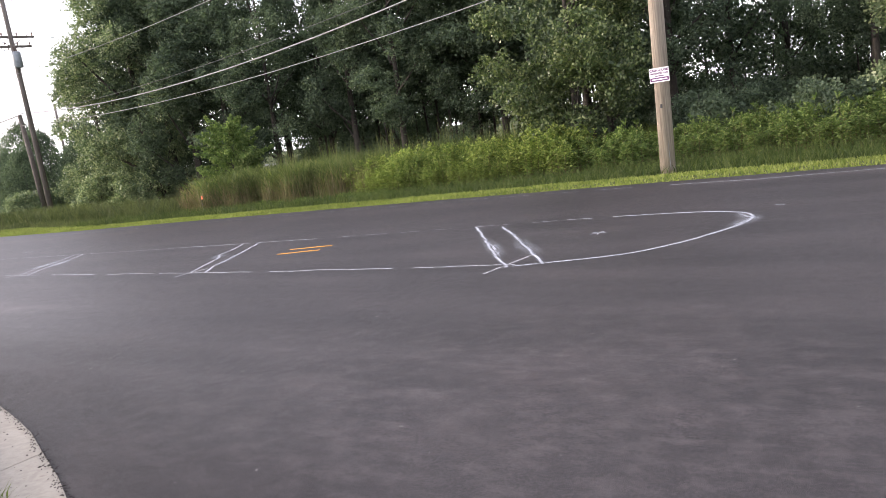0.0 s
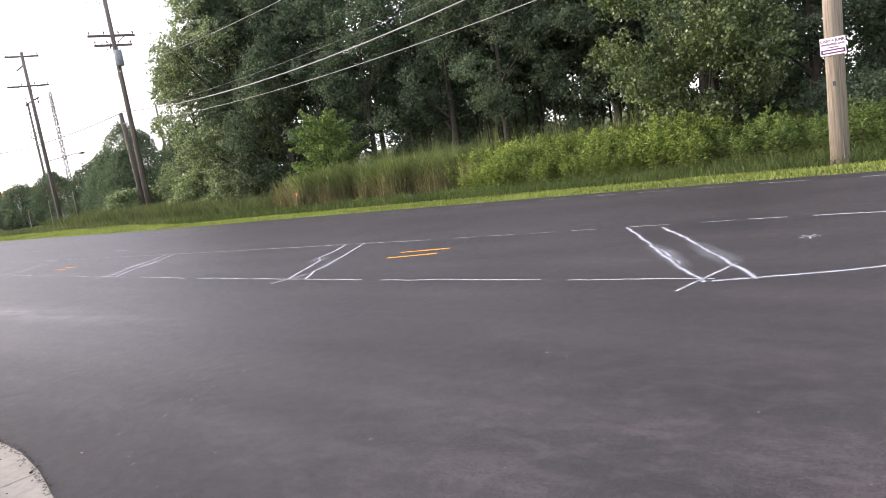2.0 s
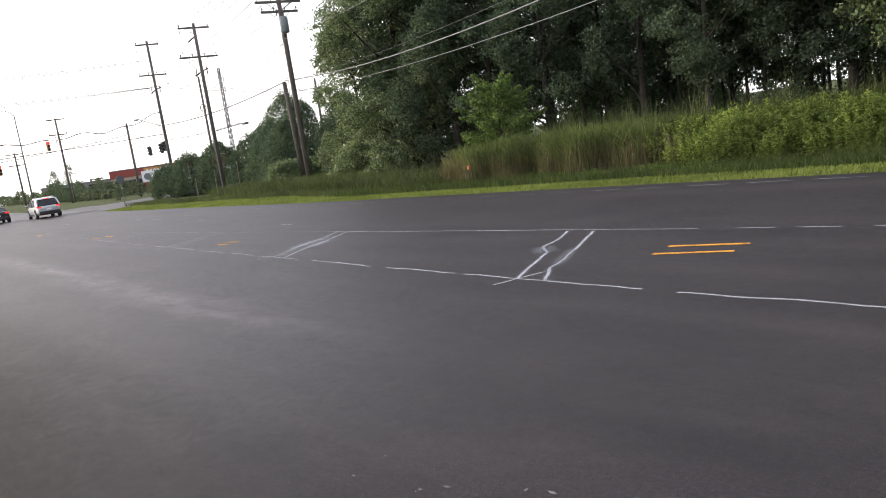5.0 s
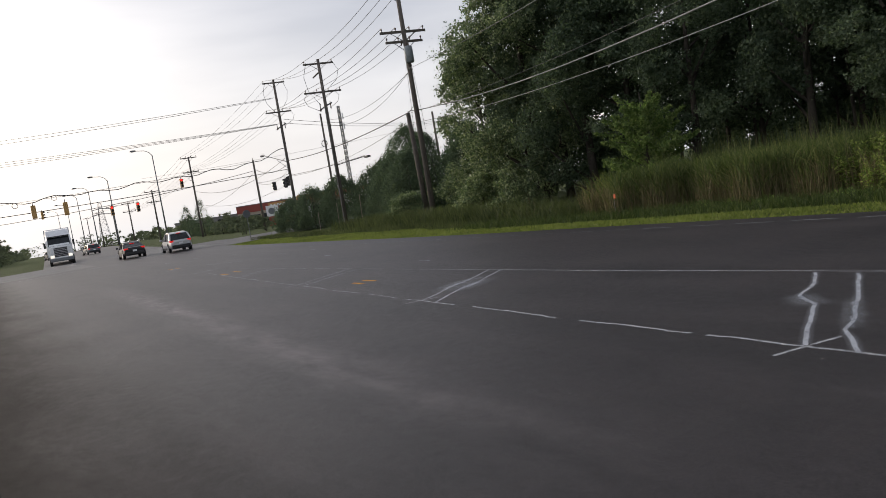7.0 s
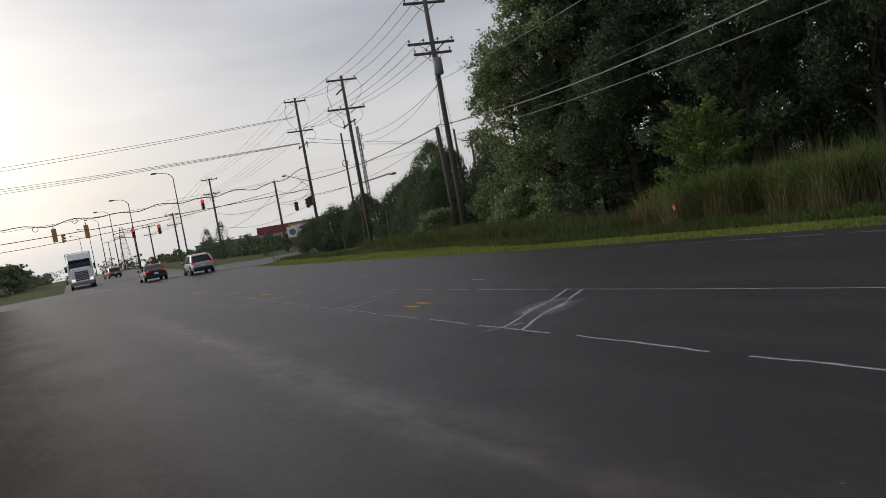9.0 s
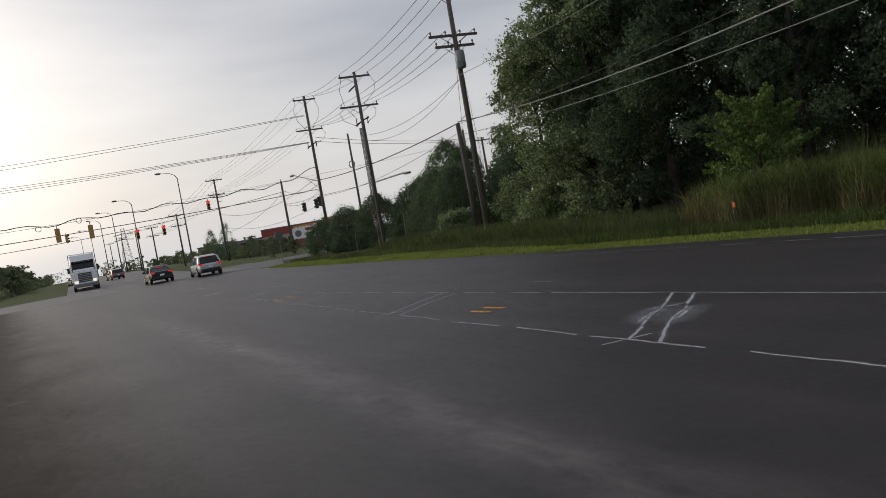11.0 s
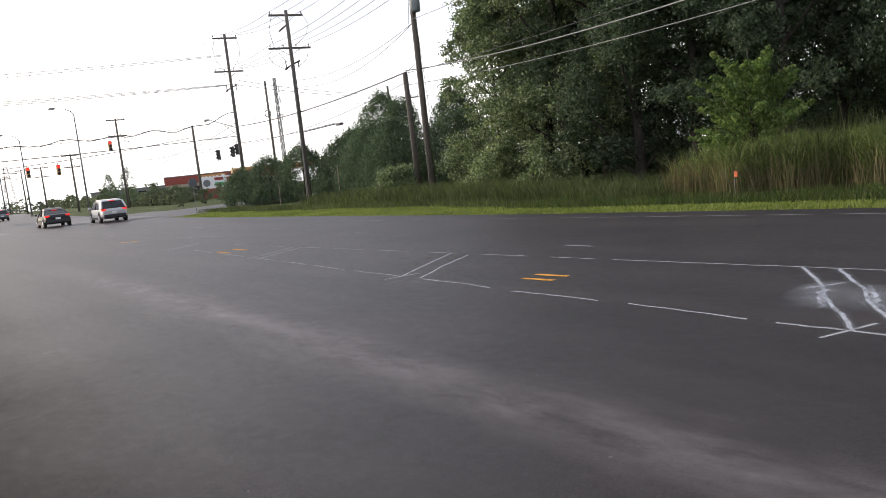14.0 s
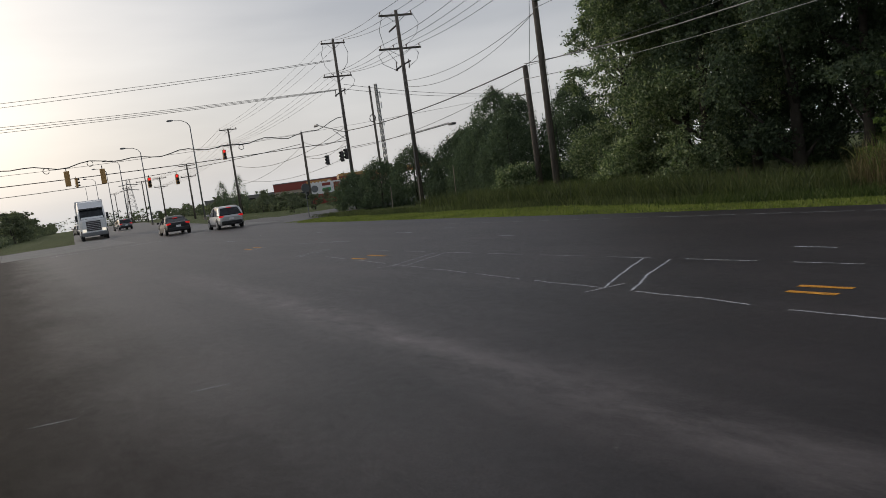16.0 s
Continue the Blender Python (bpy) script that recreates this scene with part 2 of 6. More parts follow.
def sprayed(name, colour, core=0.34, alpha=0.9, fade=False):
    """Paint on asphalt: dense along the middle of the stroke, thin and speckled towards its edges (v runs across the stroke)."""
    def build(nt, p):
        tc = nt.nodes.new("ShaderNodeTexCoord")
        sep = nt.nodes.new("ShaderNodeSeparateXYZ")
        nt.links.new(tc.outputs["UV"], sep.inputs["Vector"])
        across = math_of(nt, "ABSOLUTE", math_of(nt, "SUBTRACT", math_of(nt, "MULTIPLY", sep.outputs["Y"], 2.0), 1.0))
        v = coords(nt)
        grain, patch = noise_of(nt, v, 120, 3, 0.7), noise_of(nt, v, 6, 4)
        edge = math_of(nt, "ADD", across, math_of(nt, "MULTIPLY", math_of(nt, "SUBTRACT", patch, 0.5), 0.35))
        fall = node(nt, "ShaderNodeMapRange")
        fall.interpolation_type = "SMOOTHSTEP"
        nt.links.new(edge, fall.inputs["Value"])
        fall.inputs["From Min"].default_value, fall.inputs["From Max"].default_value = core * 0.55, core * 1.5
        fall.inputs["To Min"].default_value, fall.inputs["To Max"].default_value = 1.0, 0.0
        halo = math_of(nt, "MULTIPLY", math_of(nt, "SUBTRACT", 1.0, across, True), 0.30)
        cover = math_of(nt, "MAXIMUM", fall.outputs["Result"], halo)
        cover = math_of(nt, "MULTIPLY", cover, ramp(nt, grain, (0.28, (0.25, 0.25, 0.25)), (0.5, (1, 1, 1))))
        cover = math_of(nt, "MULTIPLY", cover, ramp(nt, patch, (0.25, (0.55, 0.55, 0.55)), (0.55, (1, 1, 1))))
        if fade:
            u = sep.outputs["X"]
            cover = math_of(nt, "MULTIPLY", cover, math_of(nt, "MULTIPLY", math_of(nt, "MULTIPLY", u, math_of(nt, "SUBTRACT", 1.0, u)), 3.6, True))
        nt.links.new(math_of(nt, "MULTIPLY", cover, alpha, True), p.inputs["Alpha"])
        nt.links.new(ramp(nt, patch, (0.3, tuple(c * 0.85 for c in colour)), (0.7, colour)), p.inputs["Base Color"])
        p.inputs["Roughness"].default_value = 0.75
    return material(name, build)


def wood_pole(nt, p):
    v = coords(nt, (14, 14, 0.5), False)
    n1, n2 = noise_of(nt, v, 2.2, 6, 0.6), noise_of(nt, coords(nt, world_space=False), 1.3, 4)
    c = ramp(nt, n1, (0.3, (0.19, 0.155, 0.12)), (0.55, (0.36, 0.31, 0.25)), (0.75, (0.48, 0.43, 0.36)))
    c = mixed(nt, math_of(nt, "MULTIPLY", n2, 0.5), c, (0.19, 0.15, 0.11))
    nt.links.new(c, p.inputs["Base Color"])
    p.inputs["Roughness"].default_value = 0.88
    bump(nt, p, n1, 0.6, 0.015)


def dark_wood(nt, p):
    v = coords(nt, (14, 14, 0.5), False)
    n1 = noise_of(nt, v, 2.2, 6, 0.6)
    nt.links.new(ramp(nt, n1, (0.3, (0.065, 0.055, 0.047)), (0.55, (0.13, 0.112, 0.097)), (0.75, (0.2, 0.18, 0.16))), p.inputs["Base Color"])
    p.inputs["Roughness"].default_value = 0.9
    bump(nt, p, n1, 0.6, 0.015)


def concrete(nt, p):
    v = coords(nt)
    n1, n2, n3 = noise_of(nt, v, 1.6, 5), noise_of(nt, v, 18, 5), noise_of(nt, v, 150, 3)
    c = ramp(nt, n1, (0.3, (0.2, 0.178, 0.145)), (0.7, (0.3, 0.27, 0.225)))
    c = mixed(nt, 0.4, c, ramp(nt, n2, (0.3, (0.175, 0.155, 0.128)), (0.65, (0.33, 0.3, 0.25))))
    c = mixed(nt, math_of(nt, "MULTIPLY", ramp(nt, n2, (0.62, (0, 0, 0)), (0.75, (1, 1, 1))), 0.6), c, (0.16, 0.13, 0.10))
    nt.links.new(c, p.inputs["Base Color"])
    p.inputs["Roughness"].default_value = 0.9
    bump(nt, p, n3, 0.4, 0.004)


def glow(name, colour, strength):
    def build(nt, p):
        p.inputs["Base Color"].default_value = (*colour, 1)
        p.inputs["Emission Color"].default_value = (*colour, 1)
        p.inputs["Emission Strength"].default_value = strength
    return material(name, build)


def glass(nt, p):
    p.inputs["Base Color"].default_value = (0.02, 0.024, 0.028, 1)
    p.inputs["Roughness"].default_value = 0.08
    p.inputs["Specular IOR Level"].default_value = 0.28
    n = noise_of(nt, coords(nt), 3.0)
    nt.links.new(ramp(nt, n, (0.3, (0.012, 0.014, 0.016)), (0.7, (0.03, 0.035, 0.04))), p.inputs["Base Color"])


ASPHALT = material("asphalt", asphalt)
GRASS_SOIL = material("grass_soil", grass_soil)
CONCRETE = material("concrete", concrete)
WOOD_POLE = material("weathered_pole_wood", wood_pole)
DARK_WOOD = material("tarred_pole_wood", dark_wood)
BARK = plain("bark", (0.05, 0.042, 0.034), 0.95, scale=4, vary=0.5, relief=0.8)
# Wood leaf tones are lifted to stand in for veiling glare.
LEAF_DARK = foliage("leaf_wood", (0.052, 0.074, 0.055), (0.094, 0.13, 0.092), (0.155, 0.196, 0.138), 0.36)
# The light ends of the next two colours stand for leaf glints.
LEAF_BROAD = foliage("leaf_broad", (0.042, 0.066, 0.03), (0.09, 0.13, 0.056), (0.27, 0.31, 0.16), 0.36, 0.34)
# All tones here are raised for the poplars' sunlit faces.
LEAF_POPLAR_LIT = foliage("leaf_poplar_lit", (0.075, 0.11, 0.062), (0.155, 0.208, 0.112), (0.4, 0.44, 0.285), 0.36, 0.33)
LEAF_LIGHT = foliage("leaf_sapling", (0.085, 0.135, 0.05), (0.15, 0.215, 0.078), (0.26, 0.32, 0.135), 0.44)
LEAF_CEDAR = foliage("leaf_shrub", (0.068, 0.096, 0.07), (0.11, 0.148, 0.104), (0.17, 0.214, 0.148), 0.3, 0.7)
LEAF_HERB = foliage("leaf_herb", (0.09, 0.14, 0.04), (0.215, 0.28, 0.08), (0.42, 0.46, 0.16), 0.42)
LEAF_WILLOW = foliage("leaf_upright_herb", (0.062, 0.1, 0.036), (0.135, 0.195, 0.065), (0.28, 0.335, 0.13), 0.4)
HERB_STEM = plain("red_brown_herb_stem", (0.13, 0.075, 0.045), 0.8, vary=0.3, relief=0)
BLADE = foliage("grass_blade", (0.065, 0.095, 0.025), (0.12, 0.156, 0.04), (0.215, 0.235, 0.09), 0.34)
# Grass tones darkened for the shade under the junipers and poplars.
SHADE_GRASS = foliage("shaded_rank_grass", (0.05, 0.068, 0.03), (0.09, 0.112, 0.046), (0.155, 0.168, 0.08), 0.3)
RANK = foliage("uncut_grass_blade", (0.032, 0.052, 0.016), (0.064, 0.092, 0.028), (0.125, 0.145, 0.058), 0.34)
MOWN = foliage("mown_grass_blade", (0.12, 0.16, 0.04), (0.2, 0.245, 0.062), (0.3, 0.32, 0.12), 0.36)
# Leaf colours greyed and lightened to stand in for distance haze.
LEAF_HAZED = foliage("leaf_far_hazed", (0.11, 0.128, 0.096), (0.16, 0.182, 0.135), (0.21, 0.235, 0.172), 0.3, 0.8)
REED = foliage("reed_blade", (0.06, 0.084, 0.034), (0.115, 0.145, 0.056), (0.22, 0.225, 0.112), 0.32)
REED_LEAF = foliage("reed_leaf", (0.06, 0.092, 0.034), (0.125, 0.162, 0.056), (0.225, 0.245, 0.105), 0.36)
STRAW = foliage("dry_stalk", (0.1, 0.08, 0.046), (0.18, 0.15, 0.088), (0.31, 0.265, 0.165), 0.25)
WHITE_SPRAY = sprayed("white_spray_paint", (0.66, 0.69, 0.74), alpha=0.7)
THIN_SPRAY = sprayed("thin_white_spray_paint", (0.66, 0.67, 0.69), alpha=0.68)
OVERSPRAY = sprayed("white_overspray", (0.72, 0.76, 0.82), core=0.12, alpha=0.8, fade=True)
ORANGE_PAINT = sprayed("orange_marking_tape", (0.80, 0.36, 0.03), core=0.75, alpha=1.0)
CABLE = plain("black_cable", (0.03, 0.03, 0.032), 0.6, vary=0.2, relief=0)
GREY_CABLE = plain("grey_weathered_cable", (0.2, 0.2, 0.195), 0.6, vary=0.2, relief=0)
STEEL = plain("galvanised_steel", (0.2, 0.205, 0.21), 0.55, 0.3)
DARK_STEEL = plain("dark_steel", (0.06, 0.06, 0.065), 0.5, 0.5)
PORCELAIN = plain("brown_insulator", (0.10, 0.06, 0.045), 0.25, relief=0)
TANK = plain("grey_tank_paint", (0.22, 0.245, 0.26), 0.45)
SIGNAL_YELLOW = plain("yellow_signal_housing", (0.46, 0.27, 0.09), 0.5)
BLACK = plain("black_plastic", (0.018, 0.018, 0.02), 0.45, relief=0)
RED_LENS = glow("red_signal_light", (1.0, 0.02, 0.015), 2.6)
TAIL_LENS = glow("red_brake_light", (0.85, 0.015, 0.012), 1.0)
HEAD_LENS = glow("headlamp", (1.0, 0.9, 0.72), 1.7)
GLASS = material("tinted_glass", glass)
RUBBER = plain("tyre_rubber", (0.022, 0.022, 0.023), 0.85, relief=0.1)
RIM = plain("alloy_rim", (0.5, 0.5, 0.52), 0.3, 0.8, relief=0)
SILVER = plain("silver_car_paint", (0.48, 0.49, 0.5), 0.3, 0.3, vary=0.05, relief=0)
BLACK_PAINT = plain("black_car_paint", (0.02, 0.021, 0.023), 0.4, 0.0, vary=0.1, relief=0, spec=0.3)
GREY_PAINT = plain("grey_car_paint", (0.16, 0.17, 0.18), 0.3, 0.3, vary=0.05, relief=0)
TRUCK_WHITE = plain("white_truck_paint", (0.74, 0.75, 0.76), 0.35, vary=0.06, relief=0)
TRAILER_SKIN = plain("grey_white_trailer_skin", (0.58, 0.6, 0.62), 0.45, vary=0.1, relief=0)
SIGN_WHITE = plain("white_plastic_sheet", (0.78, 0.78, 0.78), 0.5, vary=0.06, relief=0)
SIGN_PURPLE = plain("purple_print", (0.13, 0.03, 0.12), 0.6, vary=0.1, relief=0)
STORE_RED = plain("red_fascia", (0.27, 0.05, 0.035), 0.5, vary=0.1)
STORE_ORANGE = plain("orange_canopy_band", (0.5, 0.27, 0.09), 0.5, vary=0.1)
STORE_WALL = plain("tan_render_wall", (0.40, 0.34, 0.27), 0.8, vary=0.15)
FAR_WALL = plain("grey_far_wall", (0.2, 0.195, 0.19), 0.8, vary=0.2)
ROOF_GREY = plain("grey_roof", (0.22, 0.22, 0.23), 0.8)
FLAG_ORANGE = plain("orange_marker_flag", (0.62, 0.13, 0.045), 0.7, vary=0.1, relief=0)
CRUMB = plain("tarry_crumb", (0.022, 0.019, 0.017), 0.95, relief=0, spec=0.1)
GRAVEL = plain("pale_gravel", (0.19, 0.182, 0.17), 0.9, scale=20)
POSTER_GREEN = plain("green_poster", (0.06, 0.3, 0.12), 0.5, relief=0)


# ---- mesh building ----
class Shape:
    """Collects corners and faces; link() makes a mesh of them."""

    def __init__(self):
        self.v, self.f, self.uv = [], [], []

    def box(self, c, s, m=None):
        hx, hy, hz = s[0] / 2, s[1] / 2, s[2] / 2
        n = len(self.v)
        for x, y, z in ((-1, -1, -1), (1, -1, -1), (1, 1, -1), (-1, 1, -1), (-1, -1, 1), (1, -1, 1), (1, 1, 1), (-1, 1, 1)):
            q = Vector((c[0] + x * hx, c[1] + y * hy, c[2] + z * hz))
            self.v.append(m @ q if m else q)
        self.f += [[n + i for i in q] for q in ((3, 2, 1, 0), (4, 5, 6, 7), (0, 1, 5, 4), (1, 2, 6, 5), (2, 3, 7, 6), (3, 0, 4, 7))]
        return self

    def tube(self, pts, radii, seg=8, caps=True):
        pts = [Vector(q) for q in pts]
        if not isinstance(radii, (list, tuple)):
            radii = [radii] * len(pts)
        n0 = len(self.v)
        for i, q in enumerate(pts):
            d = (pts[min(i + 1, len(pts) - 1)] - pts[max(i - 1, 0)]).normalized()
            a = d.cross(Vector((0, 0, 1)) if abs(d.z) < 0.9 else Vector((1, 0, 0))).normalized()
            b = d.cross(a)
            for k in range(seg):
                w = 2 * math.pi * k / seg
                self.v.append(q + radii[i] * (math.cos(w) * a + math.sin(w) * b))
        for i in range(len(pts) - 1):
            for k in range(seg):
                p, q = n0 + i * seg + k, n0 + i * seg + (k + 1) % seg
                self.f.append([p, p + seg, q + seg, q])
        if caps:
            self.f.append([n0 + k for k in range(seg)])
            self.f.append([n0 + (len(pts) - 1) * seg + k for k in reversed(range(seg))])
        return self

    def prism(self, outline, x0, x1, inset=None):
        """An outline in (y, z) drawn out from x0 to x1."""
        n, k = len(self.v), len(outline)
        self.v += [Vector((x0, y, z)) for y, z in outline] + [Vector((x1, y, z)) for y, z in outline]
        self.f += [[n + i, n + (i + 1) % k, n + k + (i + 1) % k, n + k + i] for i in range(k)]
        self.f += [[n + i for i in reversed(range(k))], [n + k + i for i in range(k)]]
        return self

    def quad(self, *q):
        n = len(self.v)
        self.v += [Vector(c) for c in q]
        self.f.append(list(range(n, n + len(q))))
        return self

    def mesh(self, name, mat, smooth=False):
        me = bpy.data.meshes.new(name)
        me.from_pydata([tuple(c) for c in self.v], [], self.f)
        if self.uv:
            layer = me.uv_layers.new(name="across")
            for lp in me.loops:
                layer.data[lp.index].uv = self.uv[lp.vertex_index]
        me.materials.append(mat)
        if smooth:
            me.polygons.foreach_set("use_smooth", [True] * len(me.polygons))
        me.update()
        return me


def part(name, shape, mat, parent=None, label="", smooth=False, bevel=0.0):
    ob = new(name, shape.mesh(name, mat, smooth))
    if parent:
        ob.parent = parent
    if label:
        ob["label"] = label
    if bevel:
        b = ob.modifiers.new("bevel", "BEVEL")
        b.width, b.segments, b.limit_method = bevel, 2, "ANGLE"
    return ob


def thing(name, label, category, group="", m=None):
    ob = tagged(new(name), label, category, group)
    if m:
        ob.matrix_world = m
    return ob


def fast_mesh(name, verts, quads, mat):
    """A mesh from arrays: verts (n, 3), quads (m, 4) or triangles (m, 3)."""
    me = bpy.data.meshes.new(name)
    k = quads.shape[1]
    me.vertices.add(len(verts))
    me.vertices.foreach_set("co", verts.astype(np.float32).ravel())
    me.loops.add(quads.size)
    me.loops.foreach_set("vertex_index", quads.astype(np.int32).ravel())
    me.polygons.add(len(quads))
    me.polygons.foreach_set("loop_start", np.arange(0, quads.size, k, dtype=np.int32))
    me.update(calc_edges=True)
    me.validate()
    me.materials.append(mat)
    return me


def leaves(rng, centres, size, length=1.5, droop=0.3, single=False):
    """Folded leaf quads at the given places, turned at random."""
    n = len(centres)
    d = rng.normal(size=(n, 3))
    d[:, 2] -= droop
    d /= np.linalg.norm(d, axis=1, keepdims=True)
    s = np.cross(d, rng.normal(size=(n, 3)))
    s /= np.linalg.norm(s, axis=1, keepdims=True) + 1e-9
    up = np.cross(d, s)
    sz = size * rng.uniform(0.6, 1.3, (n, 1))
    v = np.stack([centres - d * sz * length / 2, centres + s * sz * 0.5 + up * sz * 0.12, centres + d * sz * length / 2, centres - s * sz * 0.5 + up * sz * 0.12], 1)
    if single:
        return v[:, (0, 1, 2)].reshape(-1, 3) if length > 2 else v[:, (1, 2, 3)].reshape(-1, 3), np.arange(3 * n).reshape(n, 3)
    return v.reshape(-1, 3), np.arange(4 * n).reshape(n, 4)


def blades(rng, base, height, width, lean=0.25):
    """Tapered bent blades: two quads' worth of triangles each."""
    n = len(base)
    a = rng.uniform(0, 2 * math.pi, n)
    side = np.stack([np.cos(a), np.sin(a), 0 * a], 1) * (width * rng.uniform(0.6, 1.4, n))[:, None] / 2
    ben = rng.normal(size=(n, 3)) * lean
    ben[:, 2] = 0
    h = (height * rng.uniform(0.55, 1.15, n))[:, None]
    up = np.array([[0, 0, 1.0]])
    mid = base + up * h * 0.55 + ben * h * 0.35
    tip = base + up * h + ben * h
    v = np.stack([base - side, base + side, mid + side * 0.8, mid - side * 0.8, tip], 1).reshape(-1, 3)
    i = np.arange(n)[:, None] * 5
    t = np.concatenate([i + [[0, 1, 2]], i + [[0, 2, 3]], i + [[3, 2, 4]]], 0)
    return v, t


# ---- ground and road ----
def edge_far(x):
    """The grass edge of the road on its far side."""
    return float(np.interp(-x, (-40, -6, 0, 5, 12, 16, 22, 28, 36, 42, 49, 55, 60), (13.97, 14.65, 15.1, 15.45, 15.8, 15.95, 16.12, 16.5, 17.2, 17.65, 18.1, 18.65, 19.2)))


def edge_near(x):
    """The road's edge along the gutter on the camera's side."""
    if x > -3.6:
        return float(np.interp(x, (-3.6, -3.0, -2.55, -2.1, -1.5, -1.03, -0.64, 0.5, 1.5, 11.5), (2.73, 2.7, 2.65, 2.55, 2.38, 2.23, 2.07, 1.62, 1.0, -5.9)))
    if x < -86:
        return 8.0 + 0.07 * (-x - 86)
    return 2.70 - 0.04 * min(-x - 3.6, 12)


def lift(x):
    return 0.008 * min(140.0, max(0.0, -x - 62))


def ground_height(x, y):
    far = y - edge_far(x) if x > -60 else -5
    ditch = 0.05 + 0.3 * min(1, max(0, (x + 34) / 9))                      # the verge falls into a shallow ditch below the reeds and herbs
    dip = -ditch * min(1, max(0, (far - 1.2) / 4.0)) if far > 0 else 0
    rise = (0.012 + 0.06 * min(1, max(0, (x + 6) / 5))) * max(0, min(far - 9, 11))
    return lift(x) + dip + rise


def strip(name, xs, lo, hi, rows, dz, mat, height):
    sh = Shape()
    for x in xs:
        for k in range(rows + 1):
            y = lo(x) + (hi(x) - lo(x)) * k / rows
            sh.v.append(Vector((x, y, height(x, y) + dz)))
    r = rows + 1
    for i in range(len(xs) - 1):
        for k in range(rows):
            sh.f.append([i * r + k, i * r + k + 1, (i + 1) * r + k + 1, (i + 1) * r + k])
    return part(name, sh, mat, smooth=True)


def sheet():
    xs = sorted({*np.linspace(-900, -160, 12), *np.linspace(-150, 30, 91), *np.linspace(60, 700, 8)})
    ys = sorted({*np.linspace(-700, -40, 8), *np.linspace(-30, 60, 91), *np.linspace(80, 900, 12)})
    sh = Shape()
    for x in xs:
        for y in ys:
            sh.v.append(Vector((x, y, ground_height(x, y) - 0.05)))
    k = len(ys)
    for i in range(len(xs) - 1):
        for j in range(k - 1):
            sh.f.append([i * k + j, (i + 1) * k + j, (i + 1) * k + j + 1, i * k + j + 1])
    return part("ground", sh, GRASS_SOIL, smooth=True)


tagged(sheet(), "uneven green roadside grass and soil reaching the horizon", "ground", kind="structure")
OLD_ASPHALT = plain("worn_grey_asphalt", (0.17, 0.166, 0.16), 0.85, scale=0.8, vary=0.25, relief=0.3)
road_xs = [*np.linspace(-420, -110, 32), *np.linspace(-100, 24, 125), *np.linspace(30, 200, 18)]


def far_side(x):
    if x > -57:
        return edge_far(x) + 0.0
    if x > -63:                              # rounded corner into the side street
        return edge_far(-57) + 6 - math.sqrt(max(0, 36 - (x + 57) ** 2))
    return 24.5 if x > -84 else 21.0 + 0.09 * max(0, -x - 90)


tagged(strip("road", road_xs, edge_near, far_side, 10, 0.0, ASPHALT, lambda x, y: lift(x)), "freshly paved dark grey asphalt road", "road", kind="structure")
side = Shape()
for k in range(30):
    y = 24.3 + k * 5
    x = -73.5 - 0.02 * k * k
    side.v += [Vector((x - 8.5, y, lift(x) + 0.006)), Vector((x + 10, y, lift(x) + 0.006))]
    if k:
        side.f.append([2 * k - 2, 2 * k - 1, 2 * k + 1, 2 * k])
tagged(part("side_road", side, ASPHALT), "grey asphalt side street leaving the crossing", "road", kind="structure")

arm_left = Shape()
for k in range(25):
    y = 2.3 - k * 6
    arm_left.v += [Vector((-86.2, y, lift(-86) + 0.004)), Vector((-67.5, y, lift(-67.5) + 0.004))]
    if k:
        arm_left.f.append([2 * k - 2, 2 * k, 2 * k + 1, 2 * k - 1])
tagged(part("side_road_south", arm_left, OLD_ASPHALT), "worn grey asphalt side street", "road", kind="structure")
box = Shape()
for k in range(15):
    x = -67.5 - k * 1.9
    box.v += [Vector((x, edge_near(x) + 0.1, lift(x) + 0.006)), Vector((x - 1.0, 13.5, lift(x) + 0.006)), Vector((x + 1.5, 20.6, lift(x) + 0.006))]
    if k:
        n = 3 * k
        box.f += [[n - 3, n, n + 1, n - 2], [n - 2, n + 1, n + 2, n - 1]]
tagged(part("crossing_pavement", box, OLD_ASPHALT), "worn pale grey pavement of the crossing", "road", kind="structure")

# gutter pan in slabs with joints, and the raised kerb behind it
kerb_xs = [7.8 - 0.55 * k for k in range(75)]
gutter = tagged(new("gutter"), "pale concrete gutter pan with tooled joints", "gutter", kind="structure")
kerb = tagged(new("kerb"), "pale concrete kerb stones along the gutter", "kerb", kind="structure")
for k in range(0, 72, 3):
    for name, inner, outer, z0, z1, owner in (("gutter_slab", 0.0, 0.45, -0.1, 0.012, gutter), ("kerb_stone", 0.453, 0.61, -0.1, 0.15, kerb)):
        sh = Shape()
        cut = kerb_xs[k:k + 4]
        cut = [cut[0] - 0.006, *cut[1:-1], cut[-1] + 0.006]
        for x in cut:
            y = edge_near(x)
            sh.v += [Vector((x, y - inner, z0)), Vector((x, y - outer, z0)), Vector((x, y - outer + (0.02 if z1 > 0.1 else 0), z1 + (0.0 if z1 > 0.1 else 0.01))), Vector((x, y - inner - (0.03 if z1 > 0.1 else 0), z1))]
        for i in range(3):
            for j in range(4):
                sh.f.append([i * 4 + j, i * 4 + (j + 1) % 4, i * 4 + 4 + (j + 1) % 4, i * 4 + 4 + j])
        sh.f += [[0, 3, 2, 1], [12, 13, 14, 15]]
        part(name, sh, CONCRETE, owner)

